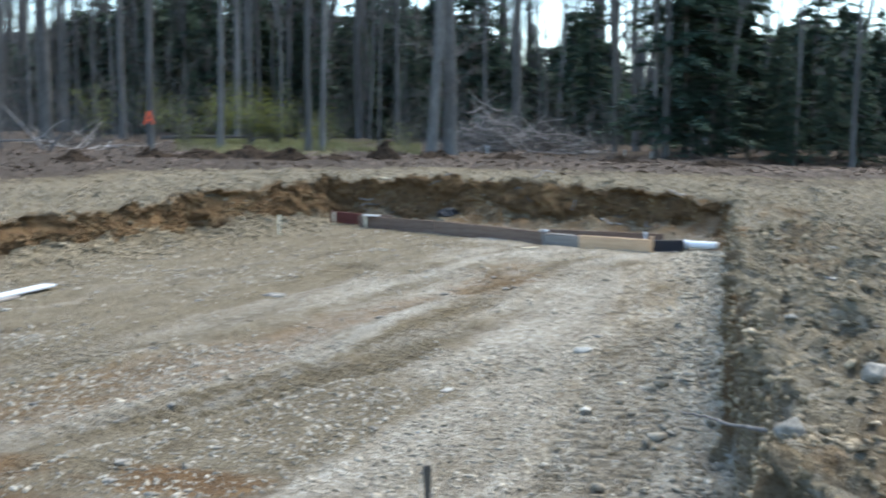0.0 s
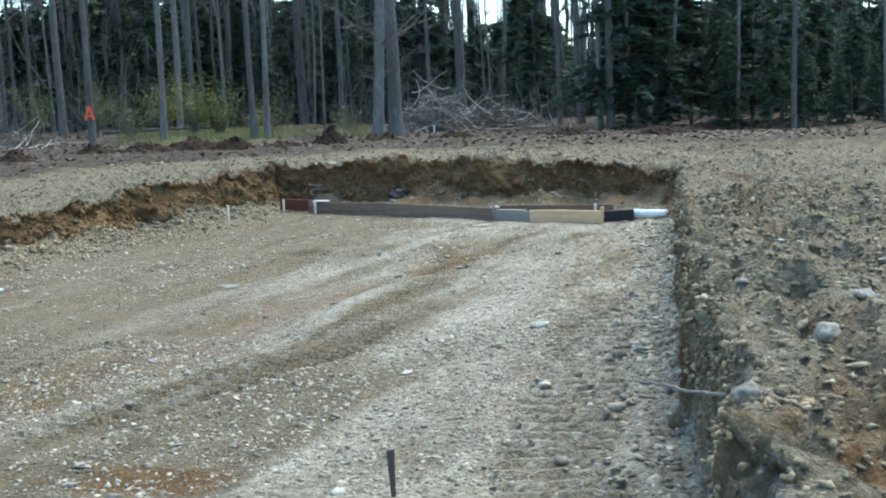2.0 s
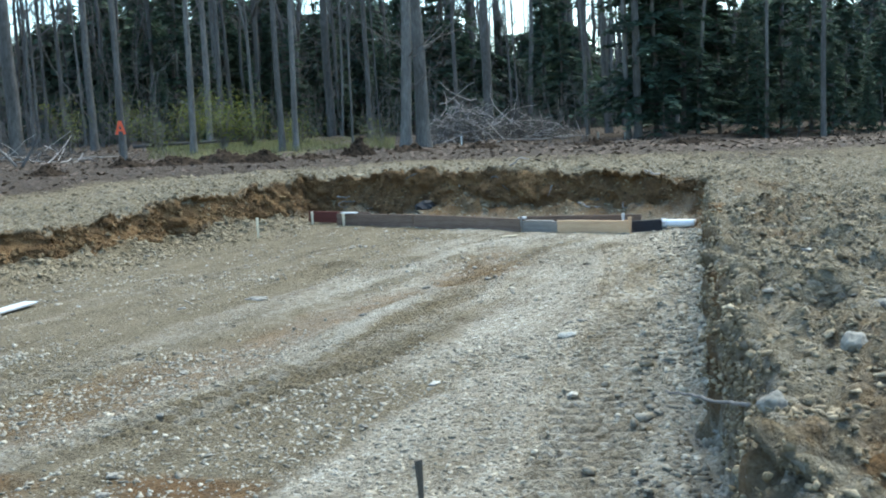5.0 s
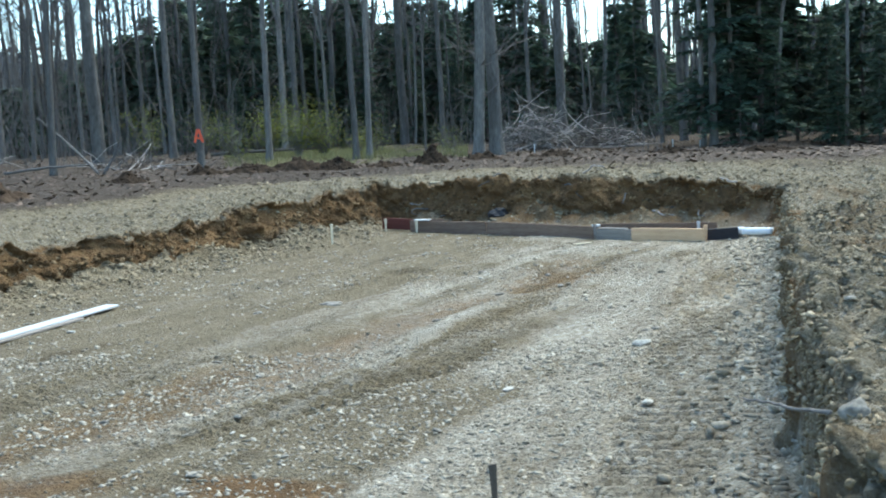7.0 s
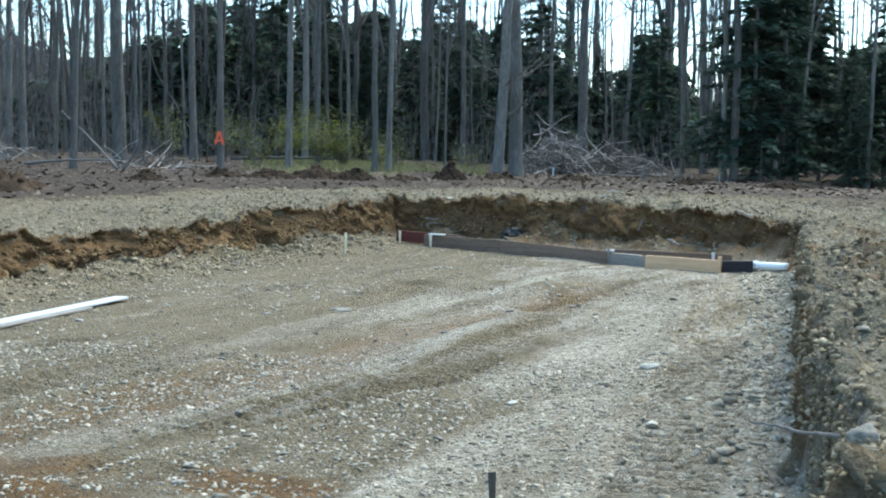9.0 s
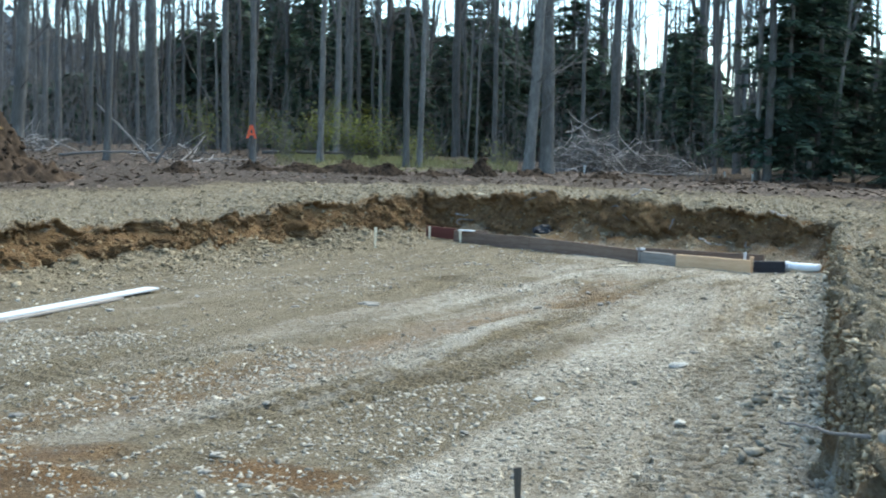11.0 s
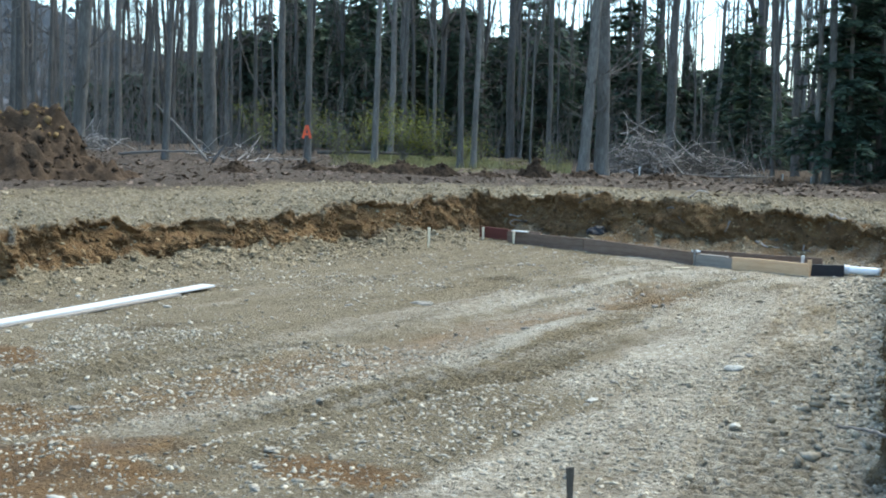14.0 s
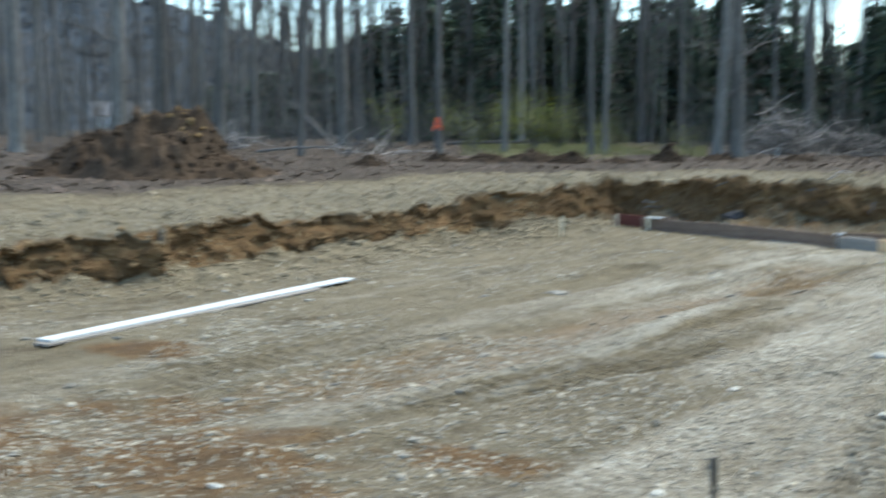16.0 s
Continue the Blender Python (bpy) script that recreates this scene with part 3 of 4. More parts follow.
p, lv = on_face(9000, True)
rubble("wall_clods", p, 0.004 + 0.014 * RNG.uniform(0, 1, len(p)) ** 3 + 0.0006 * p[:, 1], CLOD, "crumbly clods stuck in the pit's side wall", "clods", flat=0.8, sink=0.375, level=lv)
p, lv = on_face(5000, False)
rubble("cut_earth", p, 0.008 + 0.03 * RNG.uniform(0, 1, len(p)) ** 4, BROWN_CLOD, "dark brown clods and lumps in the cut pit walls", "clods", flat=0.8, sink=0.375, level=lv)
p = scatter(105000, -9, 4.2, 2.6, 20, lambda x, y: (pit_distance(x, y) < 0.0) & (pit_distance(x, y) > -RNG.uniform(0.1, 1.3, len(x)) * np.where((x > 0.25 * y - 2.6) & (y < 15.5), 0.55, 1.0)) & ((y + 0.35 * x < 16.2) | (x < -1.5) | (RNG.uniform(0, 1, len(x)) < 0.3)))
side = (p[:, 0] > 0.25 * p[:, 1] - 2.6) & (p[:, 1] < 15.5)
for q, material in ((p[side], STONE), (p[~side], CLOD)):
    rubble("fallen_rubble", q, 0.006 + 0.03 * RNG.uniform(0, 1, len(q)) ** 4 + 0.0008 * q[:, 1], material, "crumbled earth and stones fallen from the pit walls", "rubble", flat=0.5, sink=0.33)


def rock(x, y, r, material, label, sx=1.0, sy=0.8, sz=0.6, turn=0.0, seed=0, sink=0.3):
    bm = bmesh.new()
    bmesh.ops.create_icosphere(bm, subdivisions=3, radius=1)
    for v in bm.verts:
        q = v.co * 1.3 + Vector((seed * 7.1, 0, 0))
        v.co *= 1 + 0.42 * noise.noise(q) + 0.22 * noise.noise(q * 2.7)
        v.co = Vector((v.co.x * sx * r, v.co.y * sy * r, v.co.z * sz * r))
    me = bpy.data.meshes.new("rock")
    bm.to_mesh(me)
    bm.free()
    me.materials.append(material)
    me.polygons.foreach_set("use_smooth", np.ones(len(me.polygons), bool))
    ob = new("rock", me)
    ob.matrix_basis = pose(x, y, height(x, y) + sz * r * (1 - 2 * sink), 0, 0, turn)
    return tagged(ob, label, "rock", "loose rocks")


rock(1.06, 3.34, 0.043, ROCK, "smooth grey rock lying on the pit's edge", 1.15, 0.85, 0.8, 30, 1)
rock(1.53, 3.9, 0.052, ROCK, "rounded grey rock half sunk in the bank", 1.1, 0.9, 0.8, 70, 2, 0.36)
rock(1.94, 4.57, 0.06, ROCK, "flat grey rock sunk in the bank", 1.2, 0.8, 0.5, 20, 3, 0.4)
rock(1.00, 8.1, 0.055, WHITE_ROCK, "pale stone on the gravel floor", 1.2, 0.9, 0.6, 10, 4)
rock(-1.73, 10.9, 0.085, ROCK, "flat dark stone on the gravel floor", 1.4, 0.8, 0.35, 0, 5)
rock(0.92, 2.86, 0.04, ROCK, "grey stone at the edge of the bank", 1.0, 0.9, 0.7, 50, 6)
STONES = []
for k in range(8):
    STONES.append(rock(-3.0 + 0.6 * k, 6.0 + 0.9 * (k * 5 % 8), 0.035, WHITE_ROCK if k == 5 else ROCK, "small stone lying on the gravel floor", 1.3, 0.85, 0.42, k * 47, 10 + k))
p = scatter(420, -7.5, 4.6, 3.4, 19, lambda x, y: (pit_distance(x, y) > -6) & (pit_distance(x, y) < 1.4))[:260]
z, side = ground(p[:, 0], p[:, 1])[0], pit_distance(p[:, 0], p[:, 1])
for k, (x, y) in enumerate(p):
    g = 0.35 + 0.7 * RNG.uniform() ** 2
    ob = copy_thing(STONES[k % 8], pose(x, y, z[k] + 0.006 * g, 10 * math.sin(k), 8 * math.cos(k), k * 71) @ Matrix.Diagonal((g, g, g, 1)))
    tagged(ob, "small stone in the loose earth of the bank" if side[k] > 0 else "small stone lying on the gravel floor")

# ---- formwork, stakes and boards in the pit ----
def board(name, a, b, height_m, thick, material, label, lift=0.0, category="form board", sag=0.0):
    """A plank on edge from a to b (floor places)."""
    ax, ay = a
    bx, by = b
    n = math.hypot(bx - ax, by - ay)
    za, zb = height(ax, ay), height(bx, by)
    root = new(name)
    root.matrix_basis = pose((ax + bx) / 2, (ay + by) / 2, (za + zb) / 2 + lift - 0.015, 0, -math.degrees(math.atan2(zb - za, n)) + sag,
                             math.degrees(math.atan2(by - ay, bx - ax)))
    bm = box(n, thick, height_m, 0.004, (0, 0, height_m / 2))
    bmesh.ops.subdivide_edges(bm, edges=[e for e in bm.edges if e.calc_length() > n * 0.5], cuts=6)
    for v in bm.verts:
        v.co.y += 0.012 * noise.noise(Vector((v.co.x * 0.9, ax, ay)))
        v.co.z += 0.006 * noise.noise(Vector((v.co.x * 1.4, ay, ax)))
    part("plank", bm, material, root)
    return tagged(root, label, category, "footing forms")


def stake(x, y, h, w, t, material, label, lean=(0, 0), turn=20.0):
    bm = box(w, t, h + 0.12, 0.002, (0, 0, (h + 0.12) / 2 - 0.12))
    for v in bm.verts:
        if v.co.z < 0:
            v.co.x *= 0.3
            v.co.y *= 0.3
        elif v.co.z > h - 0.02:
            v.co.z += 0.006 * noise.noise(v.co * 90)
    root = new("stake")
    root.matrix_basis = pose(x, y, height(x, y), lean[0], lean[1], turn)
    part("shaft", bm, material, root)
    return tagged(root, label, "stake", "stakes")


board("form_board", (-2.0, 18.62), (-1.50, 18.42), 0.185, 0.04, RED_BOARD, "dark red stained form board beside a stake", 0.035)
board("form_board", (-1.50, 18.30), (-0.22, 17.36), 0.205, 0.04, DARK_BOARD, "weathered dark brown wooden form board on edge")
board("form_board", (-0.215, 17.33), (1.36, 16.17), 0.205, 0.04, DARK_BOARD, "weathered dark brown wooden form board on edge")
board("form_board", (1.38, 16.13), (1.90, 15.76), 0.17, 0.04, GREY_BOARD, "grey weathered form board on edge")
board("form_board", (1.86, 15.70), (2.80, 15.12), 0.185, 0.04, TAN_BOARD, "light tan pine form board on edge", 0.004)
board("form_board", (2.82, 15.22), (3.26, 15.26), 0.165, 0.045, BLACK_BOARD, "black coated form board on edge")
board("form_board", (1.40, 16.62), (3.05, 15.62), 0.20, 0.04, DARK_BOARD, "dark form board standing behind the pine one")
board("form_board", (-1.75, 18.85), (-0.95, 18.30), 0.20, 0.04, DARK_BOARD, "short dark form board behind the long ones")


def flat_board(x, y, z, n, w, t, turn, material, label, name="plank", tilt=0.0, category="board"):
    bm = box(n, w, t, 0.003, (0, 0, t / 2))
    me = bpy.data.meshes.new(name)
    bm.to_mesh(me)
    bm.free()
    me.materials.append(material)
    ob = new(name, me)
    ob.matrix_basis = pose(x, y, z, 0, tilt, turn)
    return tagged(ob, label, category)


flat_board(-1.28, 18.10, height(-1.28, 18.1) + 0.187, 0.28, 0.10, 0.02, -28, WHITE_PAINT, "short white offcut lying on the form board")
flat_board(1.62, 15.98, height(1.62, 15.98) + 0.152, 0.46, 0.09, 0.022, -36, GREY_BOARD, "pale grey batten lying on the form board")
flat_board(1.40, 16.18, height(1.4, 16.18) + 0.187, 0.10, 0.09, 0.03, -40, WHITE_PAINT, "white offcut resting on the board joint")
flat_board(-1.22, 20.05, height(-1.22, 20.05) + 0.03, 0.62, 0.06, 0.03, 38, STAKE, "pale wooden lath on the pit's rim")
flat_board(1.12, 15.2, height(1.12, 15.2), 0.26, 0.06, 0.02, 25, STAKE, "small pale lath lying on the gravel", tilt=0)

stake(-2.62, 16.92, 0.31, 0.045, 0.02, STAKE, "pale wooden stake driven into the gravel", (1, 1))
stake(-1.93, 18.45, 0.21, 0.045, 0.02, STAKE, "pale wooden stake before the red form board")
stake(-1.38, 18.06, 0.20, 0.05, 0.02, STAKE, "pale wooden stake before the dark form board")
stake(2.78, 15.06, 0.235, 0.05, 0.035, TAN_BOARD, "pine post at the form's joint")
stake(2.72, 15.24, 0.25, 0.04, 0.03, WHITE_PAINT, "white-topped stake at the form's joint")
stake(1.37, 16.09, 0.225, 0.035, 0.03, GREY_BOARD, "grey stake at the form's joint")
stake(-0.078, 4.55, 0.208, 0.034, 0.018, DARK_STAKE, "dark weathered survey stake in the gravel", (0, -1.5), 10)


def pipe():
    root = new("drain_pipe")
    b = Buf()
    a = np.linspace(0, 0.42, 7)
    b.tube(np.stack([a, 0 * a, 0 * a], 1), np.full(7, 0.052), 16)
    part("barrel", b.mesh("barrel", WHITE_PIPE, True), None, root)
    b = Buf()
    a = np.array([-0.08, -0.075, 0.0, 0.005])
    b.tube(np.stack([a, 0 * a, 0 * a], 1), np.array([0.055, 0.062, 0.062, 0.055]), 16)
    part("socket", b.mesh("socket", WHITE_PIPE, True), None, root)
    root.matrix_basis = pose(3.34, 15.30, height(3.28, 15.30) + 0.075, 0, -1, -35.2)
    tagged(root, "white plastic drain pipe lying beside the forms", "pipe")


pipe()


def long_boards():
    """Two pale boards, one lying askew on the other."""
    ax, ay, bx, by = -5.08, 7.13, -4.04, 11.06
    n, turn = math.hypot(bx - ax, by - ay), math.degrees(math.atan2(by - ay, bx - ax))
    za, zb = height(ax, ay), height(bx, by)
    tilt = -math.degrees(math.atan2(zb - za, n))
    z = max(za, zb, height((ax + bx) / 2, (ay + by) / 2)) + 0.012
    flat_board((ax + bx) / 2 - 0.05, (ay + by) / 2 - 0.35, z - 0.008, n - 0.6, 0.15, 0.02, turn - 0.4, GREY_BOARD, "grey board lying on the gravel under a white one", "plank", 0)
    flat_board((ax + bx) / 2, (ay + by) / 2, z + 0.0125, n, 0.16, 0.022, turn, WHITE_PAINT, "long white board lying on another on the gravel", "plank", 0)


long_boards()


def black_bag():
    bm = bmesh.new()
    bmesh.ops.create_icosphere(bm, subdivisions=3, radius=1)
    for v in bm.verts:
        q = v.co * 1.8
        v.co *= 1 + 0.35 * noise.noise(q) + 0.15 * noise.noise(q * 2.5)
        v.co = Vector((v.co.x * 0.17, v.co.y * 0.12, max(-0.02, v.co.z * 0.13)))
    me = bpy.data.meshes.new("plastic_bundle")
    bm.to_mesh(me)
    bm.free()
    me.materials.append(PLASTIC)
    ob = new("plastic_bundle", me)
    ob.matrix_basis = pose(-0.02, 18.45, height(-0.02, 18.45) + 0.06)
    tagged(ob, "crumpled black plastic bundle at the pit wall's foot", "bundle")


black_bag()


def limb(pts, r0, r1, material, name, label, category, sides=6, wobble=0.004):
    b = Buf()
    pts = np.array(pts, float)
    t = np.linspace(0, 1, 14)
    s = np.linspace(0, 1, len(pts))
    q = np.stack([np.interp(t, s, pts[:, k]) for k in range(3)], 1)
    q[1:-1] += RNG.normal(0, wobble, (12, 3))
    b.tube(q, r0 + (r1 - r0) * t, sides)
    return tagged(new(name, b.mesh(name, material, True)), label, category)


limb([(0.95, 4.41, 0.51), (0.97, 4.05, 0.58), (0.99, 3.73, 0.64), (0.99, 3.37, 0.72)], 0.005, 0.008, TWIG, "dead_branch", "bare grey branch leaning on the pit wall", "branch")


def wall_root(x, y, n, turn, seed):
    """A cut root hanging out of the pit wall."""
    rng = np.random.default_rng(seed)
    z = height(x, y) + 0.04
    p, d, pts = np.array([x, y, z]), np.array([math.cos(turn), math.sin(turn) - 0.6, -0.25]), []
    for _ in range(6):
        pts.append(p)
        d = d + rng.normal(0, 0.4, 3) + (0, 0, -0.15)
        d /= np.linalg.norm(d)
        p = p + d * n / 5
        p[2] = max(p[2], 0.2)
    limb(pts, 0.016, 0.006, DEAD if seed % 3 == 0 else TWIG, "root", "torn root hanging from the pit wall", "root", 5)


for k in range(16):
    u = k / 15
    wall_root(-1.6 + 5.0 * u, 19.75 - 2.75 * u + 0.1 * math.sin(k * 3), 0.35 + 0.3 * abs(math.sin(k * 1.7)), k * 2.1, 60 + k)


# ---- heaps at the wood's edge ----
def heap(cx, cy, rx, ry, h, material, name, label, category, seed, cap=None, lumps=260):
    """A heap of dug earth: a rough cone of soil with lumps on it."""
    root = new(name)
    b = Buf()
    g = np.linspace(-1.25, 1.25, 90)
    X, Y = np.meshgrid(g, g)
    r = np.hypot(X, Y) + 0.35 * fbm(X * 1.6, Y * 1.6, seed)
    prof = np.clip(1 - r, 0, 1) ** 1.15
    base = ground(cx + X * rx, cy + Y * ry)[0]
    Z = base - 0.06 + h * prof * (1 + 0.5 * fbm(X * 3, Y * 3, seed + 5)) + np.where(prof > 0, 0.22 * h * fbm(X * 8, Y * 8, seed + 9), -0.05) * np.clip(prof * 6, 0, 1)
    Z = np.where(prof > 0, Z, base - 0.08)
    v = np.stack([cx + X * rx, cy + Y * ry, Z], -1).reshape(-1, 3)
    i, j = np.meshgrid(np.arange(89), np.arange(89), indexing="ij")
    a = (i * 90 + j).ravel()
    f = np.concatenate([np.stack([a, a + 1, a + 91], 1), np.stack([a, a + 91, a + 90], 1)])
    f = f[(prof.ravel()[f] > 0).any(1)]
    b.add(v, f)
    part("soil", b.mesh("soil", material, True), None, root)
    b, top = Buf(), Buf()
    for _ in range(lumps):
        px, py = RNG.normal(0, 0.42, 2)
        k = (int(np.clip((py + 1.25) / 2.5 * 89, 0, 89)), int(np.clip((px + 1.25) / 2.5 * 89, 0, 89)))
        if prof[k] <= 0.02:
            continue
        s = 0.015 + 0.065 * RNG.uniform() ** 4
        vv = ICO_V * (1 + RNG.uniform(-0.5, 0.4, (len(ICO_V), 1))) * s * RNG.uniform(0.5, 1.3, 3)
        (top if cap and prof[k] > 0.66 and RNG.uniform() < 0.85 else b).add(vv + (cx + px * rx, cy + py * ry, Z[k] + 0.1 * s), ICO_F)
    tagged(part("loose_soil", b.mesh("loose_soil", material), None, root), kind="stuff")
    if cap and top.n:
        tagged(part("sod", top.mesh("sod", cap), None, root, "yellowish mossy sod on top"), kind="stuff")
    return tagged(root, label, category)


heap(-10.15, 18.6, 2.0, 1.7, 1.45, DARK_CLOD, "soil_heap", "large heap of dark dug soil with mossy sod on top", "soil heap", 5, MOSS, 800)
heap(-11.7, 18.3, 2.0, 1.3, 0.75, DARK_CLOD, "soil_heap", "low heap of dark dug soil beside the large one", "soil heap", 14, None, 300)
for k, (hx, hy, hr, hh) in enumerate(((-5.6, 25.2, 1.0, 0.30), (-4.6, 25.4, 0.8, 0.42), (-3.7, 25.3, 0.7, 0.34), (-6.7, 24.9, 0.8, 0.24), (-1.6, 26.6, 0.55, 0.42),
                                      (-0.4, 27.6, 0.7, 0.25), (1.4, 28.0, 0.8, 0.2), (-7.8, 23.0, 0.6, 0.25), (4.4, 28.0, 0.7, 0.22), (-2.7, 25.8, 0.6, 0.2), (6.2, 26.0, 0.9, 0.18))):
    heap(hx, hy, hr, 0.5, hh, DARK_CLOD, "dirt_clump", "small clump of dark turned-up earth and roots", "dirt clump", 30 + k * 3, lumps=70)


# ---- trees ----
def bough(b, start, direction, length, r, depth, rng, up=0.25):
    n = 6 if depth > 1 else 4 if depth else 3
    d = np.array(direction, float)
    pts, p = [np.array(start, float)], np.array(start, float)
    for _ in range(n):
        d = d + rng.normal(0, 0.16, 3) + (0, 0, up * 0.18)
        d /= np.linalg.norm(d)
        p = p + d * length / n
        pts.append(p)
    radii = r * np.linspace(1, 0.28, n + 1)
    b.tube(pts, radii, 5 if r > 0.025 else 3, cap=False)
    if depth > 0:
        for _ in range(3 if depth > 1 else 4):
            k = rng.integers(n // 2, n + 1)
            side = d + rng.normal(0, 0.75, 3)
            side /= np.linalg.norm(side)
            bough(b, pts[k], side, length * rng.uniform(0.35, 0.65), radii[k] * 0.62, depth - 1, rng, up)


def bare_tree(seed, fork, low):
    """A leafless hardwood 17 m high with a trunk 0.3 m thick."""
    rng = np.random.default_rng(seed)
    root = new("bare_tree")
    h = 17.0
    z = np.concatenate([[0, 0.12, 0.35, 0.8], np.linspace(1.6, h, 18)])
    wob = np.cumsum(rng.normal(0, 0.024, (len(z), 2)), axis=0) * np.clip(z / 6, 0, 1)[:, None]
    pts = np.column_stack([wob, z - 0.1])
    rad = 0.15 * (1 - 0.82 * (z / h) ** 1.2) * np.where(z < 0.8, 1 + 0.55 * np.exp(-z * 4.5), 1.0)
    b = Buf()
    b.tube(pts, rad, 10)
    part("trunk", b.mesh("trunk", BARK, True), None, root)
    c = Buf()
    for k in range(26):
        t = rng.uniform(low, 0.98)
        i = int(t * (len(z) - 1))
        a = rng.uniform(0, 6.28)
        out = np.array([math.cos(a), math.sin(a), rng.uniform(0.25, 1.1)])
        out /= np.linalg.norm(out)
        big = t > 0.45
        bough(c, pts[i], out, rng.uniform(1.6, 3.6) if big else rng.uniform(0.6, 1.7), rad[i] * (0.42 if big else 0.13), 2 if big else 1, rng)
    if fork:
        i = int(0.42 * (len(z) - 1))
        a = rng.uniform(0, 6.28)
        bough(c, pts[i], (0.33 * math.cos(a), 0.33 * math.sin(a), 1), 8.0, rad[i] * 0.72, 2, rng, 0.6)
    part("crown", c.mesh("crown", TWIG), None, root)
    return root


TREES_LEFT = [(-21.6, 38.3, 0.25, 1), (-17.5, 31.5, 0.24, 0), (-22.9, 42.2, 0.12, 2.3), (-21.4, 40.7, 0.17, 1.7), (-20.1, 39.1, 0.18, 1), (-13.4, 26.9, 0.31, 4.2), (-18.7, 39.8, 0.2, 1.7), (-16.6, 36.4, 0.23, 0.7), (-18, 42.3, 0.17, 2.2), (-10.6, 25.9, 0.32, 2.4), (-18.1, 46.6, 0.13, 0.9), (-15.6, 41.1, 0.2, 0.6), (-11.3, 31, 0.52, -0.8), (-15.5, 44.4, 0.14, -0.5), (-16.3, 47.3, 0.13, -0), (-15.3, 45.5, 0.15, -0.1), (-15.5, 49.6, 0.13, -2), (-13.9, 45.9, 0.17, -1.6), (-10.2, 34.5, 0.35, 0.4), (-7.3, 27, 0.23, 0.1), (-16.6, 27.3, 0.33, 3.2), (-17.6, 24.2, 0.34, 2), (-22.9, 32.8, 0.21, 1.5), (-20.6, 31.8, 0.23, 3.4), (-25.1, 37.3, 0.18, 3.3), (-22.6, 40, 0.21, 2.4)]
TREES_MID = [(-10.7, 48.8, 0.23, -0.9), (-6.3, 30.4, 0.14, 0.8), (-8.3, 43.2, 0.25, 0.3), (-8.2, 45.3, 0.24, 0.5), (-8.5, 49.3, 0.13, -0.2), (-6.3, 41.5, 0.3, 0.1), (-3.8, 29.8, 0.25, 0.2), (-3.5, 30.3, 0.22, 1.4), (-5.2, 47.7, 0.2, -0.8), (-3.7, 44.9, 0.35, -0.1), (-3.5, 46.9, 0.17, -1.2), (-3.2, 43.9, 0.11, 2), (-2.1, 32.9, 0.15, 0.2), (-2, 42, 0.3, -0.9), (-1.8, 46, 0.12, -1.4), (-0.5, 31, 0.24, 2.7), (-0, 32, 0.31, -0.7), (1.3, 42, 0.17, 0.6), (2.4, 39.9, 0.35, 0.4), (3.4, 41.9, 0.17, -1), (4, 45.8, 0.12, -1.6), (5.4, 47.7, 0.17, -1.5)]
TREES_RIGHT = [(5.3, 35.6, 0.2, -0.4), (6.3, 37.5, 0.21, -1.9), (6.2, 33.4, 0.16, -1.7), (6.3, 32.4, 0.24, -0.9), (8.2, 33, 0.23, 3.4), (9.8, 31.5, 0.17, 0.2), (10.6, 29.2, 0.21, 0.8), (13.1, 29.3, 0.16, -0.6), (10.1, 43.9, 0.14, 0.5), (8.2, 45.3, 0.14, 0.3)]

KINDS = [bare_tree(100 + k, k % 2 == 0, 0.16 + 0.05 * k) for k in range(6)]
used = set()
for k, (x, y, dia, lean) in enumerate(TREES_LEFT + TREES_MID + TREES_RIGHT):
    which = (k * 5 + k // 6) % 6
    s = max(dia * 1.12, 0.10) / 0.3
    m = pose(x, y, height(x, y), 0.6 * math.sin(k * 2.3), lean, 0) @ pose(0, 0, 0, 0, 0, k * 77 % 360) @ Matrix.Diagonal((s, s, 0.55 + 0.45 * min(1.25, s), 1))
    if which in used:
        ob = copy_thing(KINDS[which], m)
    else:
        ob = KINDS[which]
        ob.matrix_basis = m
        used.add(which)
    size = "slender" if dia < 0.2 else "stout" if dia > 0.4 else "tall"
    tagged(ob, size + " leafless grey-barked tree at the wood's edge", "tree", "leafless trees")


# slighter trees standing further into the wood
for k in range(66):
    az = -40 + 27 * RNG.uniform() if k < 42 else -14 + 24 * RNG.uniform()
    d = RNG.uniform(48, 70)
    x, y, dia = d * math.sin(radians(az)), d * math.cos(radians(az)), RNG.uniform(0.13, 0.27)
    s = dia / 0.3
    m = pose(x, y, height(x, y), RNG.normal(0, 1), RNG.normal(0.5, 1.2), k * 61 % 360) @ Matrix.Diagonal((s, s, 0.6 + 0.5 * s, 1))
    tagged(copy_thing(KINDS[k % 6], m), "slender leafless tree deeper in the wood", "tree", "leafless trees")


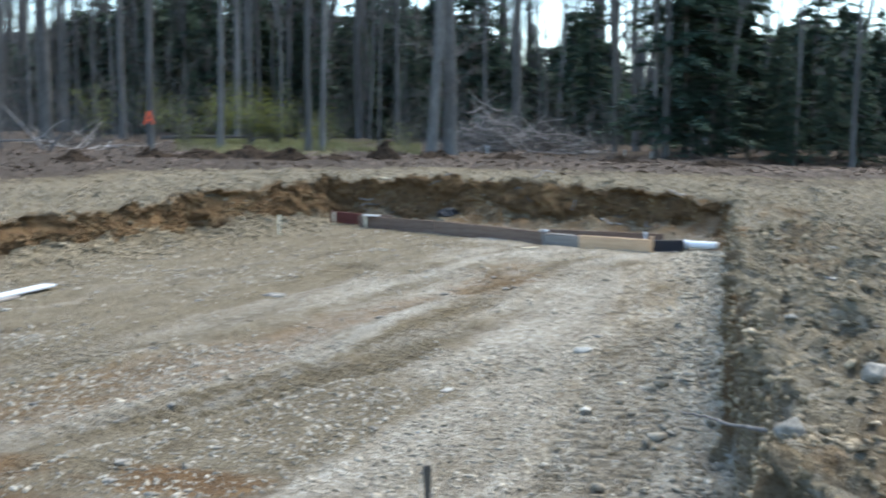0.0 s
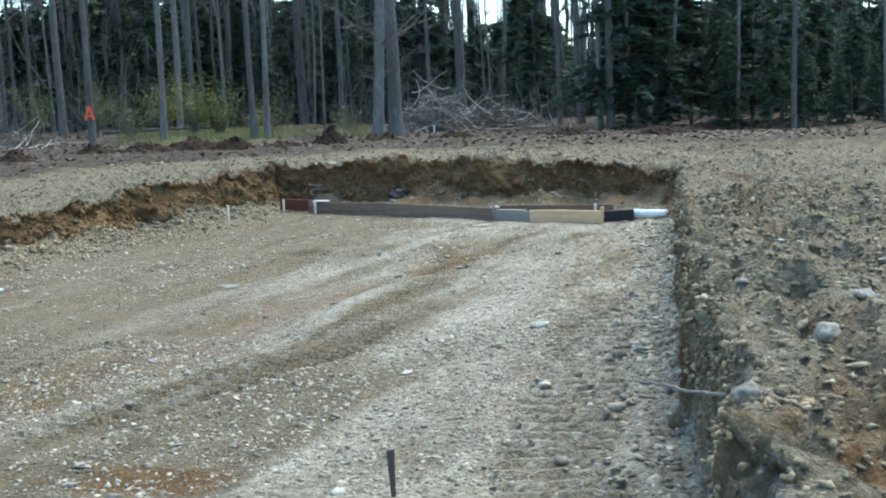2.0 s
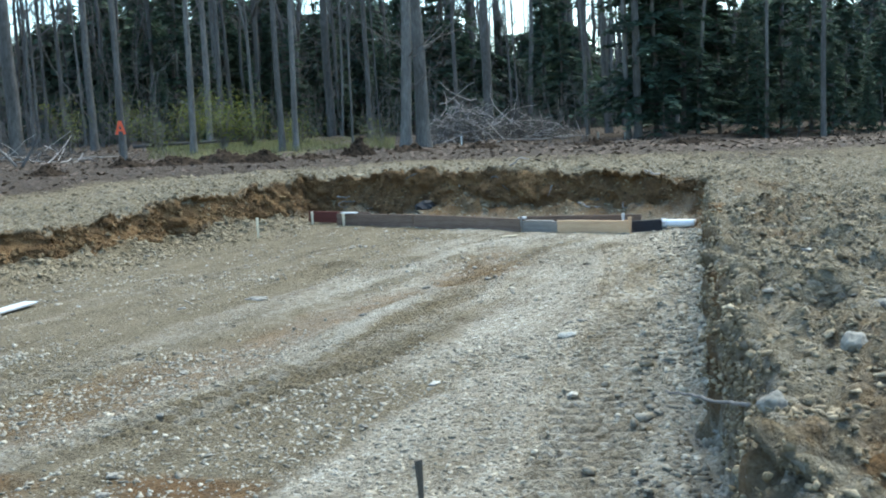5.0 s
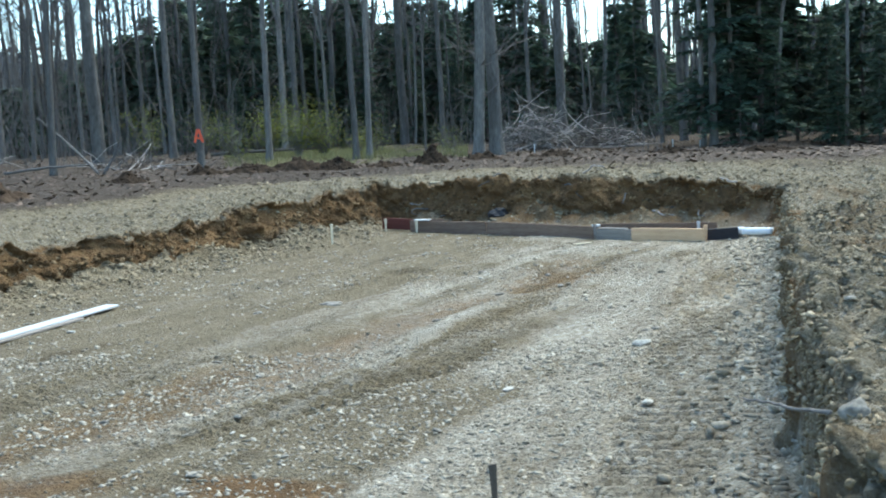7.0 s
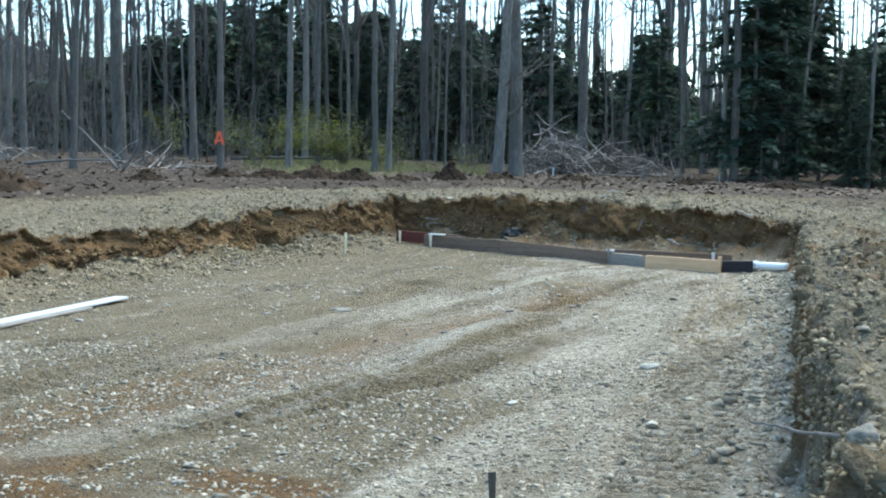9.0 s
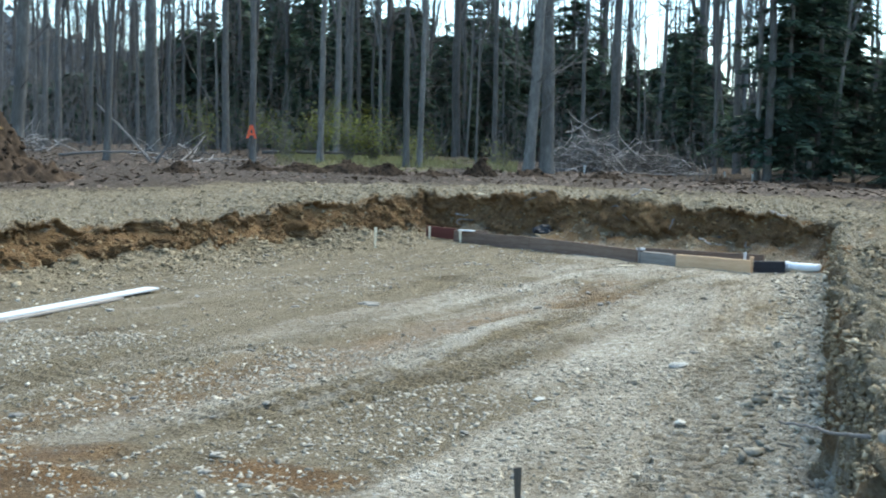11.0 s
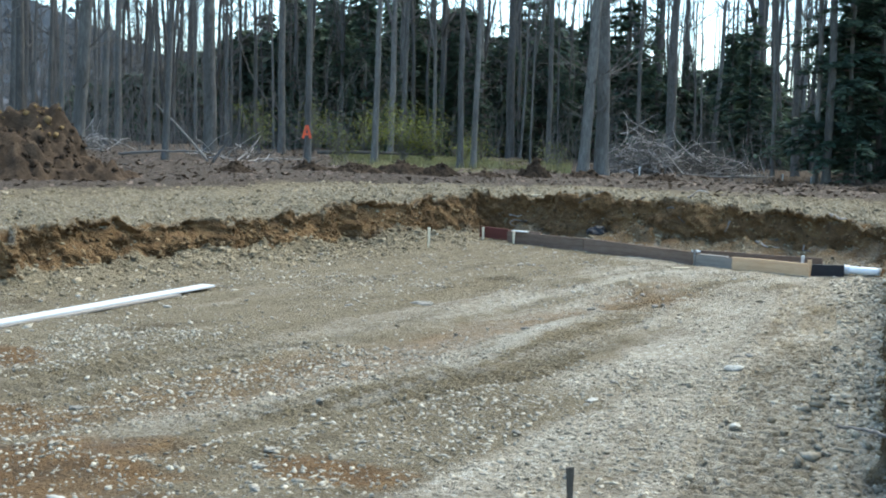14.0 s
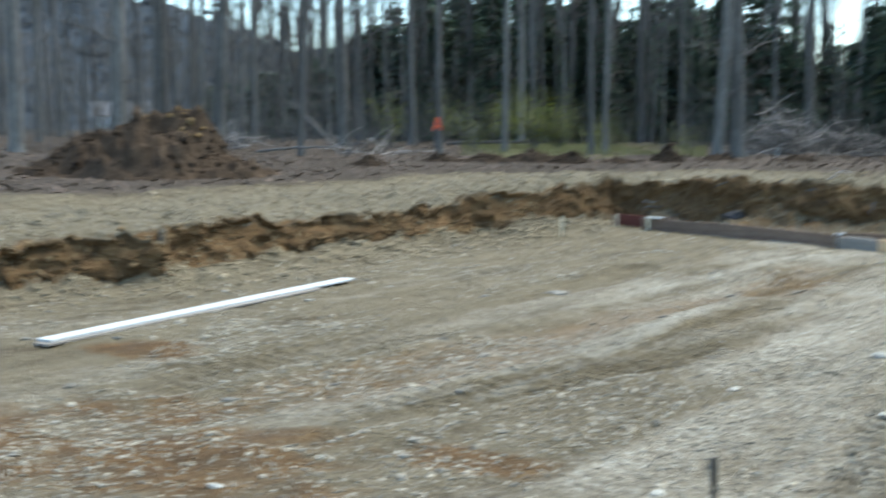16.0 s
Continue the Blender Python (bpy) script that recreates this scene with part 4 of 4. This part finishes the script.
def far_woods():
    """The leafless wood behind: many thin trunks with twigs, and thickets under them."""
    rng = np.random.default_rng(8)
    kinds = []
    for k in range(26):
        b = Buf()
        h = rng.uniform(11, 19)
        z = np.linspace(-0.4, h, 9)
        wob = np.cumsum(rng.normal(0, 0.10, (9, 2)), axis=0) + rng.normal(0, 0.02, 2) * z[:, None]
        pts = np.column_stack([wob, z])
        rad = rng.uniform(0.06, 0.16) * np.linspace(1, 0.2, 9)
        b.tube(pts, rad, 5, cap=False)
        for _ in range(20):
            i = rng.integers(2, 9)
            a = rng.uniform(0, 6.28)
            bough(b, pts[i], (math.cos(a), math.sin(a), rng.uniform(0.2, 1.2)), rng.uniform(0.8, 2.8), max(0.012, rad[i] * 0.35), 1, rng)
        kinds.append((np.concatenate(b.v), np.concatenate(b.f)))
    thickets = []
    for k in range(10):
        b = Buf()
        for _ in range(5):
            a = rng.uniform(0, 6.28)
            bough(b, (rng.normal(0, 0.5), rng.normal(0, 0.5), -0.2), (0.25 * math.cos(a), 0.25 * math.sin(a), 1), rng.uniform(3, 7), 0.024, 2, rng, 0.5)
        thickets.append((np.concatenate(b.v), np.concatenate(b.f)))
    for name, pool, n, d0, d1, label in (("far_trees", kinds, 380, 48, 110, "dense leafless wood of thin grey trunks"), ("far_thicket", thickets, 330, 46, 100, "bare grey-brown thicket under the far trees")):
        b = Buf()
        for k in range(n):
            v, f = pool[k % len(pool)]
            az, d = rng.uniform(-54, 50), d0 + (d1 - d0) * rng.uniform() ** 1.2
            x, y = d * math.sin(radians(az)), d * math.cos(radians(az))
            c, s, g = math.cos(k * 2.4), math.sin(k * 2.4), rng.uniform(0.8, 1.25)
            if az < -23 and k % 4 == 1:
                az, d = rng.uniform(0, 11), rng.uniform(52, 80)
                g *= 1.1
                x, y = d * math.sin(radians(az)), d * math.cos(radians(az))
            if name == "far_thicket" and k % 3 == 0:
                az, d = rng.uniform(-42, -14), rng.uniform(46, 75)
                x, y = d * math.sin(radians(az)), d * math.cos(radians(az))
            z0 = 0.86 - 0.02 * np.clip(x, -40, 40) + 0.008 * min(60, d - 20)
            b.add(np.column_stack([x + g * (v[:, 0] * c - v[:, 1] * s), y + g * (v[:, 0] * s + v[:, 1] * c), z0 + g * v[:, 2]]), f)
        tagged(new(name, b.mesh(name, TWIG)), label, "woods", kind="stuff")


far_woods()


def hemlock(seed, h, spread_m, bare):
    """A dark evergreen: a straight trunk, drooping boughs with flat sprays of needles."""
    rng = np.random.default_rng(seed)
    root = new("hemlock")
    b = Buf()
    z = np.linspace(-0.1, h, 12)
    b.tube(np.column_stack([0.03 * np.sin(z), 0.03 * np.cos(z * 1.3), z]), 0.0095 * h * np.linspace(1, 0.08, 12), 7)
    part("trunk", b.mesh("trunk", BARK, True), None, root)
    c, n = Buf(), Buf()
    verts, faces, count = [], [], 0
    for k in range(int(h * 14)):
        t = bare + (1 - bare) * rng.uniform() ** 0.85
        zz = t * h
        length = spread_m * (1 - t) ** 0.75 * rng.uniform(0.55, 1.15) + 0.25
        a = rng.uniform(0, 6.28)
        q = np.linspace(0, 1, 6)
        bend = rng.uniform(0.15, 0.45)
        pts = np.column_stack([math.cos(a) * q * length, math.sin(a) * q * length, zz + 0.12 * length * q - bend * length * q ** 2])
        c.tube(pts, 0.018 * np.linspace(1, 0.2, 6) * (0.6 + length / 3), 3, cap=False)
        m = int(26 + 52 * length)
        u = rng.uniform(0.12, 1.0, m)
        base = np.stack([np.interp(u, q, pts[:, i]) for i in range(3)], 1) + rng.normal(0, 0.035, (m, 3))
        side = rng.choice([-1, 1], m) * rng.uniform(0.5, 1.3, m)
        ang = a + side
        sl = rng.uniform(0.14, 0.40, m) * (0.5 + 0.5 * (1 - u)) * min(1.3, 0.6 + length / 3)
        dirv = np.stack([np.cos(ang), np.sin(ang), rng.uniform(-0.55, 0.12, m)], 1)
        wid = np.stack([-np.sin(ang), np.cos(ang), rng.uniform(-0.5, 0.5, m)], 1) * (sl * 0.25)[:, None]
        tip = base + dirv * sl[:, None]
        mid = base + dirv * sl[:, None] * 0.5
        v = np.stack([base, mid + wid, tip, mid - wid], 1).reshape(-1, 3)
        i0 = np.arange(m) * 4
        n.add(v, np.concatenate([np.stack([i0, i0 + 1, i0 + 2], 1), np.stack([i0, i0 + 2, i0 + 3], 1)]))
    part("crown_frame", c.mesh("crown_frame", TWIG), None, root)
    part("foliage", n.mesh("foliage", NEEDLE), None, root)
    return root


HEMLOCKS = [hemlock(31, 11, 2.6, 0.05), hemlock(32, 14, 2.9, 0.10), hemlock(33, 8, 2.3, 0.03), hemlock(34, 12, 2.4, 0.14)]


def far_evergreens():
    """The dark evergreen wood behind, its height following the gaps where the sky shows."""
    rng = np.random.default_rng(77)
    b = Buf()
    for k in range(230):
        az, d = -27 + 58 * (k + rng.uniform()) / 230, rng.uniform(52, 74)
        top = np.interp(az, (-27, -24, -21, -18, -16, -11, -3, 0, 2, 2.6, 5.8, 6.4, 8.2, 8.8, 11, 11.6, 14.2, 14.6, 16, 17, 20, 26),
                        (2.2, 2.8, 4.2, 5.2, 6.8, 6.6, 6.2, 5.7, 5.0, 3.8, 3.8, 5.6, 5.4, 3.1, 3.3, 8.5, 8.5, 4.0, 4.2, 5.4, 5.2, 4.6))
        x, y = d * math.sin(radians(az)), d * math.cos(radians(az))
        z0 = 0.86 - 0.02 * np.clip(x, -40, 40) + 0.008 * (d - 20)
        h = (1.6 + d * math.tan(radians(top)) - z0) * rng.uniform(0.72, 1.1)
        m = int(200 + 95 * h)
        t = rng.uniform(0, 1, m) ** 1.15
        a, r = rng.uniform(0, 6.28, m), (0.5 + 0.17 * h) * (1.02 - t) * np.sqrt(rng.uniform(0.05, 1, m))
        p = np.stack([x + r * np.cos(a), y + r * np.sin(a), z0 + 0.15 + t * h - 0.22 * r], 1)
        sl = rng.uniform(0.25, 0.7, m)
        out = np.stack([np.cos(a), np.sin(a), rng.uniform(-0.7, 0.0, m)], 1) * sl[:, None]
        wid = np.stack([-np.sin(a), np.cos(a), rng.uniform(-0.7, 0.7, m)], 1) * (sl * 0.30)[:, None]
        i0 = np.arange(m) * 4
        b.add(np.stack([p, p + out * 0.5 + wid, p + out, p + out * 0.5 - wid], 1).reshape(-1, 3),
              np.concatenate([np.stack([i0, i0 + 1, i0 + 2], 1), np.stack([i0, i0 + 2, i0 + 3], 1)]))
        b.tube([(x, y, z0 - 0.3), (x, y, z0 + h * 0.5), (x, y, z0 + h)], [0.011 * h, 0.007 * h, 0.01], 4, cap=False)
    tagged(new("far_evergreens", b.mesh("far_evergreens", NEEDLE)), "dense dark evergreens closing the wood behind", "woods", kind="stuff")


far_evergreens()
# azimuth from the pit's mouth, distance, size
EVERGREENS = [(11.9, 34, 0.9), (13.3, 35.5, 0.92), (12.7, 40, 0.9), (15.0, 36.5, 0.5), (16.4, 35, 0.62), (18.0, 37, 0.7), (19.4, 34.5, 0.55), (21.0, 36.5, 0.66),
              (22.6, 34, 0.5), (24.2, 36, 0.62), (26.2, 35, 0.55), (28.5, 36, 0.8), (14.4, 42, 0.62), (17.2, 43, 0.7), (20.2, 42, 0.72), (23.4, 42, 0.66)]
EVERGREENS += [(7.2, 45, 0.66), (6.3, 48, 0.5), (8.4, 46, 0.42), (9.6, 47, 0.4), (5.2, 50, 0.42), (1.2, 47, 1.0), (-0.9, 49, 0.6),
               (-2.8, 51, 0.9), (-5.2, 50, 0.85), (-7.6, 50, 0.8), (-9.8, 51, 0.85), (-12.2, 49, 0.85), (-13.7, 51, 0.8), (-15.3, 50, 0.72), (-16.7, 53, 0.66)]
EVERGREENS += [(-18.2, 54, 0.5), (-11.0, 55, 0.9), (-3.9, 57, 1.0), (-6.4, 56, 0.95), (-1.8, 55, 0.95), (-8.6, 47, 0.5), (-4.4, 47.5, 0.5), (3.2, 47, 0.4),
               (-13.2, 46, 0.42), (-10.6, 46.5, 0.5), (-2.0, 46.5, 0.55), (-6.6, 46.5, 0.5), (2.6, 52, 0.55), (4.2, 54, 0.5), (-19.8, 58, 0.4), (-16.0, 46, 0.36)]
EVERGREENS += [(14.0, 33.5, 0.3), (16.9, 33, 0.32), (18.8, 32.5, 0.3), (20.4, 32.5, 0.34), (22.0, 32, 0.3), (23.6, 32, 0.34), (25.4, 32.5, 0.34), (27.4, 33, 0.36), (12.3, 33, 0.34)]
used = set()
for k, (az, d, s) in enumerate(EVERGREENS):
    x, y = d * math.sin(radians(az)), d * math.cos(radians(az))
    which = (k * 3 + k // 4) % 4
    m = pose(x, y, height(x, y) - 0.1, 0, 0, k * 83 % 360) @ Matrix.Diagonal((s, s, s, 1))
    if which in used:
        ob = copy_thing(HEMLOCKS[which], m)
    else:
        ob = HEMLOCKS[which]
        ob.matrix_basis = m
        used.add(which)
    tagged(ob, "dark green evergreen with drooping boughs in the wood", "evergreen tree", "evergreens")


# ---- undergrowth ----
def leafy_shrub(x, y, h, w, seed, leaves, label):
    rng = np.random.default_rng(seed)
    root = new("shrub")
    b, n = Buf(), Buf()
    tips = []
    for _ in range(26):
        a, o = rng.uniform(0, 6.28), rng.uniform(0.1, 1)
        q = np.linspace(0, 1, 6)
        hh = h * rng.uniform(0.55, 1)
        pts = np.column_stack([math.cos(a) * w * o * q ** 1.3, math.sin(a) * w * o * q ** 1.3, hh * q - 0.05]) + rng.normal(0, 0.03, (6, 3)) * q[:, None]
        b.tube(pts, 0.012 * np.linspace(1, 0.3, 6), 4, cap=False)
        tips.append(pts)
    part("frame", b.mesh("frame", TWIG), None, root)
    for _ in range(leaves):
        p = tips[rng.integers(len(tips))][rng.integers(2, 6)] + rng.normal(0, 0.13, 3)
        p[2] = max(p[2], 0.1)
        a, s = rng.uniform(0, 6.28), rng.uniform(0.02, 0.05)
        d, e = np.array([math.cos(a), math.sin(a), rng.uniform(-0.5, 0.5)]), np.array([-math.sin(a), math.cos(a), rng.uniform(-0.6, 0.6)])
        n.add([p, p + d * s + e * s * 0.5, p + d * s * 2, p + d * s - e * s * 0.5], [[0, 1, 2], [0, 2, 3]])
    part("foliage", n.mesh("foliage", LEAF), None, root)
    root.matrix_basis = pose(x, y, height(x, y))
    tagged(root, label, "shrub", "shrubs")


for k, (az, d, h, w, c) in enumerate(((-11.6, 33, 1.7, 1.0, 1500), (-10.2, 33.5, 2.0, 1.2, 2000), (-8.9, 34, 1.6, 0.9, 1300), (-13.4, 35, 1.5, 1.0, 900), (-17.6, 33, 1.6, 0.8, 700),
                                      (-7.2, 35, 1.0, 0.8, 600), (-2.4, 36, 0.9, 0.7, 400), (-14.9, 37, 1.7, 1.0, 700), (-6.2, 37, 1.4, 0.9, 500))):
    leafy_shrub(d * math.sin(radians(az)), d * math.cos(radians(az)), h, w, 200 + k, c, "yellow-green shrub coming into leaf at the wood's edge")


def brush_pile(cx, cy, rx, ry, h, n, seed, label):
    """A tangle of cut branches: the thick ones singly, the twigs joined."""
    rng = np.random.default_rng(seed)
    root = new("brush_pile")
    twigs = Buf()
    off = rng.normal(0, 0.45, (n, 2))
    base = ground(cx + off[:, 0] * rx, cy + off[:, 1] * ry)[0]
    for k in range(n):
        (px, py), g = off[k], base[k]
        top = max(0.05, h * (1 - math.hypot(px, py) * 0.8))
        a = rng.uniform(0, 6.28)
        d = np.array([math.cos(a), math.sin(a), rng.normal(0.05, 0.3)])
        thick = k < min(90, n // 4)
        ln, r = rng.uniform(0.5, 2.2), rng.uniform(0.014, 0.028) if thick else rng.uniform(0.006, 0.014)
        pts, p = [], np.array([cx + px * rx, cy + py * ry, g + rng.uniform(0, top)]) - d * ln / 2
        for _ in range(6):
            pts.append(np.array([p[0], p[1], max(p[2], g)]))
            d = d + rng.normal(0, 0.25, 3)
            d /= np.linalg.norm(d)
            p = p + d * ln / 5
        b = Buf() if thick else twigs
        b.tube(pts, r * np.linspace(1, 0.35, 6), 4, cap=False)
        if thick:
            part("branch", b.mesh("branch", DEAD), None, root)
    if twigs.n:
        tagged(part("twig_tangle", twigs.mesh("twig_tangle", TWIG), None, root), kind="stuff")
    tagged(root, label, "brush pile")


brush_pile(1.3, 35.5, 1.3, 1.0, 1.35, 330, 1, "tangled pile of bare grey branches by the trees")
brush_pile(3.2, 36.5, 1.9, 1.2, 0.9, 380, 2, "low spread of cut brush beside the branch pile")
brush_pile(-15.0, 30.0, 1.8, 1.0, 0.5, 110, 3, "scattered grey branches at the wood's edge")
brush_pile(-9.6, 28.5, 1.6, 0.9, 0.35, 80, 4, "scattered grey branches under the trees")


def undergrowth():
    """Thin bare saplings and twigs along the wood's edge."""
    rng = np.random.default_rng(12)
    b = Buf()
    for _ in range(900):
        az, d = rng.uniform(-42, 30), rng.uniform(30, 50)
        x, y = d * math.sin(radians(az)), d * math.cos(radians(az))
        if az > 9 or -13 < az < -3 and d < 38:
            continue
        h = rng.uniform(0.6, 2.6)
        q = np.linspace(0, 1, 5)
        z0 = 0.8 - 0.02 * x + 0.008 * (d - 20)
        pts = np.column_stack([x + np.cumsum(rng.normal(0, 0.08, 5)), y + np.cumsum(rng.normal(0, 0.08, 5)), z0 + h * q])
        b.tube(pts, 0.012 * np.linspace(1, 0.3, 5), 3, cap=False)
        for _ in range(4):
            i = rng.integers(1, 5)
            e = pts[i] + rng.normal(0, 0.3, 3) + (0, 0, 0.25)
            b.tube([pts[i], (pts[i] + e) / 2 + rng.normal(0, 0.03, 3), e], [0.006, 0.005, 0.003], 3, cap=False)
    tagged(new("undergrowth", b.mesh("undergrowth", TWIG)), "thin leafless saplings and twigs under the trees", "undergrowth", kind="stuff")
    b = Buf()
    for _ in range(9000):
        az, d = rng.uniform(-14, -1.5), rng.uniform(29.5, 41)
        x, y = d * math.sin(radians(az)), d * math.cos(radians(az))
        z0 = 0.9 - 0.02 * x + 0.008 * (d - 20)
        a, h = rng.uniform(0, 6.28), rng.uniform(0.08, 0.3)
        u = np.array([math.cos(a), math.sin(a), 0]) * 0.012
        p = np.array([x, y, z0 - 0.08])
        b.add([p - u, p + u, p + (rng.normal(0, 0.05), rng.normal(0, 0.05), h)], [[0, 1, 2]])
    tagged(new("grass", b.mesh("grass", GRASS)), "yellow-green rough grass between the trees", "grass", kind="stuff")
    b = Buf()
    q = np.stack([rng.uniform(-22, 12, 15000), rng.uniform(13, 36, 15000)], 1)
    g = ground(q[:, 0], q[:, 1])
    for (x, y), z, lit in zip(q, g[0], g[3]):
        if lit < 0.5:
            continue
        a, s = rng.uniform(0, 6.28), rng.uniform(0.03, 0.08)
        d, e = np.array([math.cos(a), math.sin(a), rng.uniform(-0.3, 0.5)]) * s, np.array([-math.sin(a), math.cos(a), rng.uniform(-0.3, 0.6)]) * s * 0.6
        p = np.array([x, y, z + 0.02])
        b.add([p - d, p + e, p + d, p - e], [[0, 1, 2], [0, 2, 3]])
    tagged(new("fallen_leaves", b.mesh("fallen_leaves", DRY_LEAF)), "dry brown leaves littering the ground by the wood", "leaves", kind="stuff")


undergrowth()


def fallen_log(a, b, r, label):
    ax, ay, az_ = a
    bx, by, bz = b
    limb([(ax, ay, height(ax, ay) + az_), ((ax + bx) / 2, (ay + by) / 2 + 0.1, (height(ax, ay) + az_ + height(bx, by) + bz) / 2 + 0.03), (bx, by, height(bx, by) + bz)], r, r * 0.5, TWIG,
         "fallen_branch", label, "fallen branch", 7)


fallen_log((-11.2, 24.6, 0.15), (-9.0, 23.8, 0.35), 0.035, "fallen bare branch lying at the wood's edge")
fallen_log((-9.4, 25.6, 0.05), (-12.0, 28.6, 1.3), 0.03, "broken branch leaning against a trunk")
fallen_log((-9.2, 25.4, 0.05), (-8.8, 25.5, 0.7), 0.04, "broken upright branch stub in the litter")
fallen_log((-9.0, 34.5, 0.25), (-5.2, 33.6, 0.35), 0.06, "pale fallen log lying before the shrubs")


def tree_marker(x, y, z):
    """A bright orange A-shaped mark fixed on a trunk."""
    bm = bmesh.new()
    for p, q, w in (((-0.095, -0.16), (-0.01, 0.16), 0.055), ((0.095, -0.16), (0.01, 0.16), 0.055), ((-0.06, -0.06), (0.06, -0.06), 0.045)):
        d = Vector((q[0] - p[0], 0, q[1] - p[1]))
        u = Vector((-d.z, 0, d.x)).normalized() * w / 2
        a, b = Vector((p[0], 0, p[1])), Vector((q[0], 0, q[1]))
        lo = [bm.verts.new(c) for c in (a - u, a + u, b + u, b - u)]
        hi = [bm.verts.new(c.co + Vector((0, 0.012, 0))) for c in lo]
        bm.faces.new(lo)
        bm.faces.new(hi[::-1])
        for i in range(4):
            bm.faces.new((lo[i], hi[i], hi[(i + 1) % 4], lo[(i + 1) % 4]))
    bmesh.ops.recalc_face_normals(bm, faces=bm.faces)
    me = bpy.data.meshes.new("tree_marker")
    bm.to_mesh(me)
    bm.free()
    me.materials.append(ORANGE)
    ob = new("tree_marker", me)
    ob.matrix_basis = pose(x, y, z, 0, 0, 15)
    tagged(ob, "bright orange marker fixed on a slender tree trunk", "marker")


tree_marker(-7.18, 26.45, height(-7.2, 26.6) + 0.85)
for x, y, h in ((1.03, 30.3, 0.26), (5.3, 33.6, 0.24), (6.0, 33.0, 0.24)):
    stake(x, y, h, 0.045, 0.025, WHITE_PAINT, "white-topped survey stake at the wood's edge")


# ---- distance ----
def hill():
    """The wooded ridge beyond the trees, with air haze put into its colour."""
    b = Buf()
    az = np.radians(np.linspace(-75, 60, 160))
    deg = np.degrees(az)
    el = np.interp(deg, (-75, -45, -33, -29.5, -25, -21.5, -15, -5, 10, 60), (7.0, 7.4, 7.2, 6.7, 5.2, 4.2, 3.0, 2.4, 2.2, 2.0))
    rows = []
    for t in np.linspace(0, 1, 14):
        d = 230 + 190 * t
        z = 1.6 + np.tan(np.radians(el)) * 420 * t ** 1.3 + 2.5 * fbm(deg * 0.7, np.full_like(deg, t * 9), 5) - 6 * (1 - t)
        rows.append(np.stack([d * np.sin(az), d * np.cos(az), z], 1))
    rows.append(np.stack([440 * np.sin(az), 440 * np.cos(az), np.full_like(az, -5)], 1))
    v = np.concatenate(rows)
    i, j = np.meshgrid(np.arange(len(rows) - 1), np.arange(159), indexing="ij")
    a = (i * 160 + j).ravel()
    b.add(v, np.concatenate([np.stack([a, a + 1, a + 161], 1), np.stack([a, a + 161, a + 160], 1)]))
    rng = np.random.default_rng(4)
    for _ in range(5000):
        k = rng.integers(len(v) - 160)
        p = v[k] + (rng.uniform(-6, 6), rng.uniform(-6, 6), -0.5)
        s, hh = rng.uniform(1.5, 3.6), rng.uniform(1.5, 3.2)
        b.add([p + (-s, 0, 0), p + (s, 0, 0), p + (0, s, 0), p + (rng.uniform(-1, 1), 0, hh)], [[0, 1, 3], [1, 2, 3], [2, 0, 3]])
    tagged(new("backdrop_hill", b.mesh("backdrop_hill", HILL)), "distant wooded ridge behind the trees, tinted blue-grey for haze", "hill", kind="structure")


hill()


def far_shed(az, d, w, h, z, label):
    x, y = d * math.sin(radians(az)), d * math.cos(radians(az))
    root = new("far_building")
    part("wall", box(w, 5, h + 3, 0.02, (0, 0, h / 2 - 1.5)), SIDING, root)
    bm = bmesh.new()
    e = [bm.verts.new(c) for c in ((-w / 2 - 0.3, -2.9, h), (w / 2 + 0.3, -2.9, h), (w / 2 + 0.3, 2.9, h), (-w / 2 - 0.3, 2.9, h), (-w / 2 - 0.3, 0, h + 1.6), (w / 2 + 0.3, 0, h + 1.6))]
    for f in ((0, 1, 5, 4), (2, 3, 4, 5), (1, 2, 5), (3, 0, 4), (3, 2, 1, 0)):
        bm.faces.new([e[i] for i in f])
    part("roof", bm, ROOF, root)
    root.matrix_basis = pose(x, y, z, 0, 0, -az)
    tagged(root, label, "building")


far_shed(-30.6, 120, 7, 2.6, 1.2, "pale low building seen far behind the trees")
far_shed(-25.2, 130, 4, 2.6, 2.2, "small pale building seen far behind the trees")
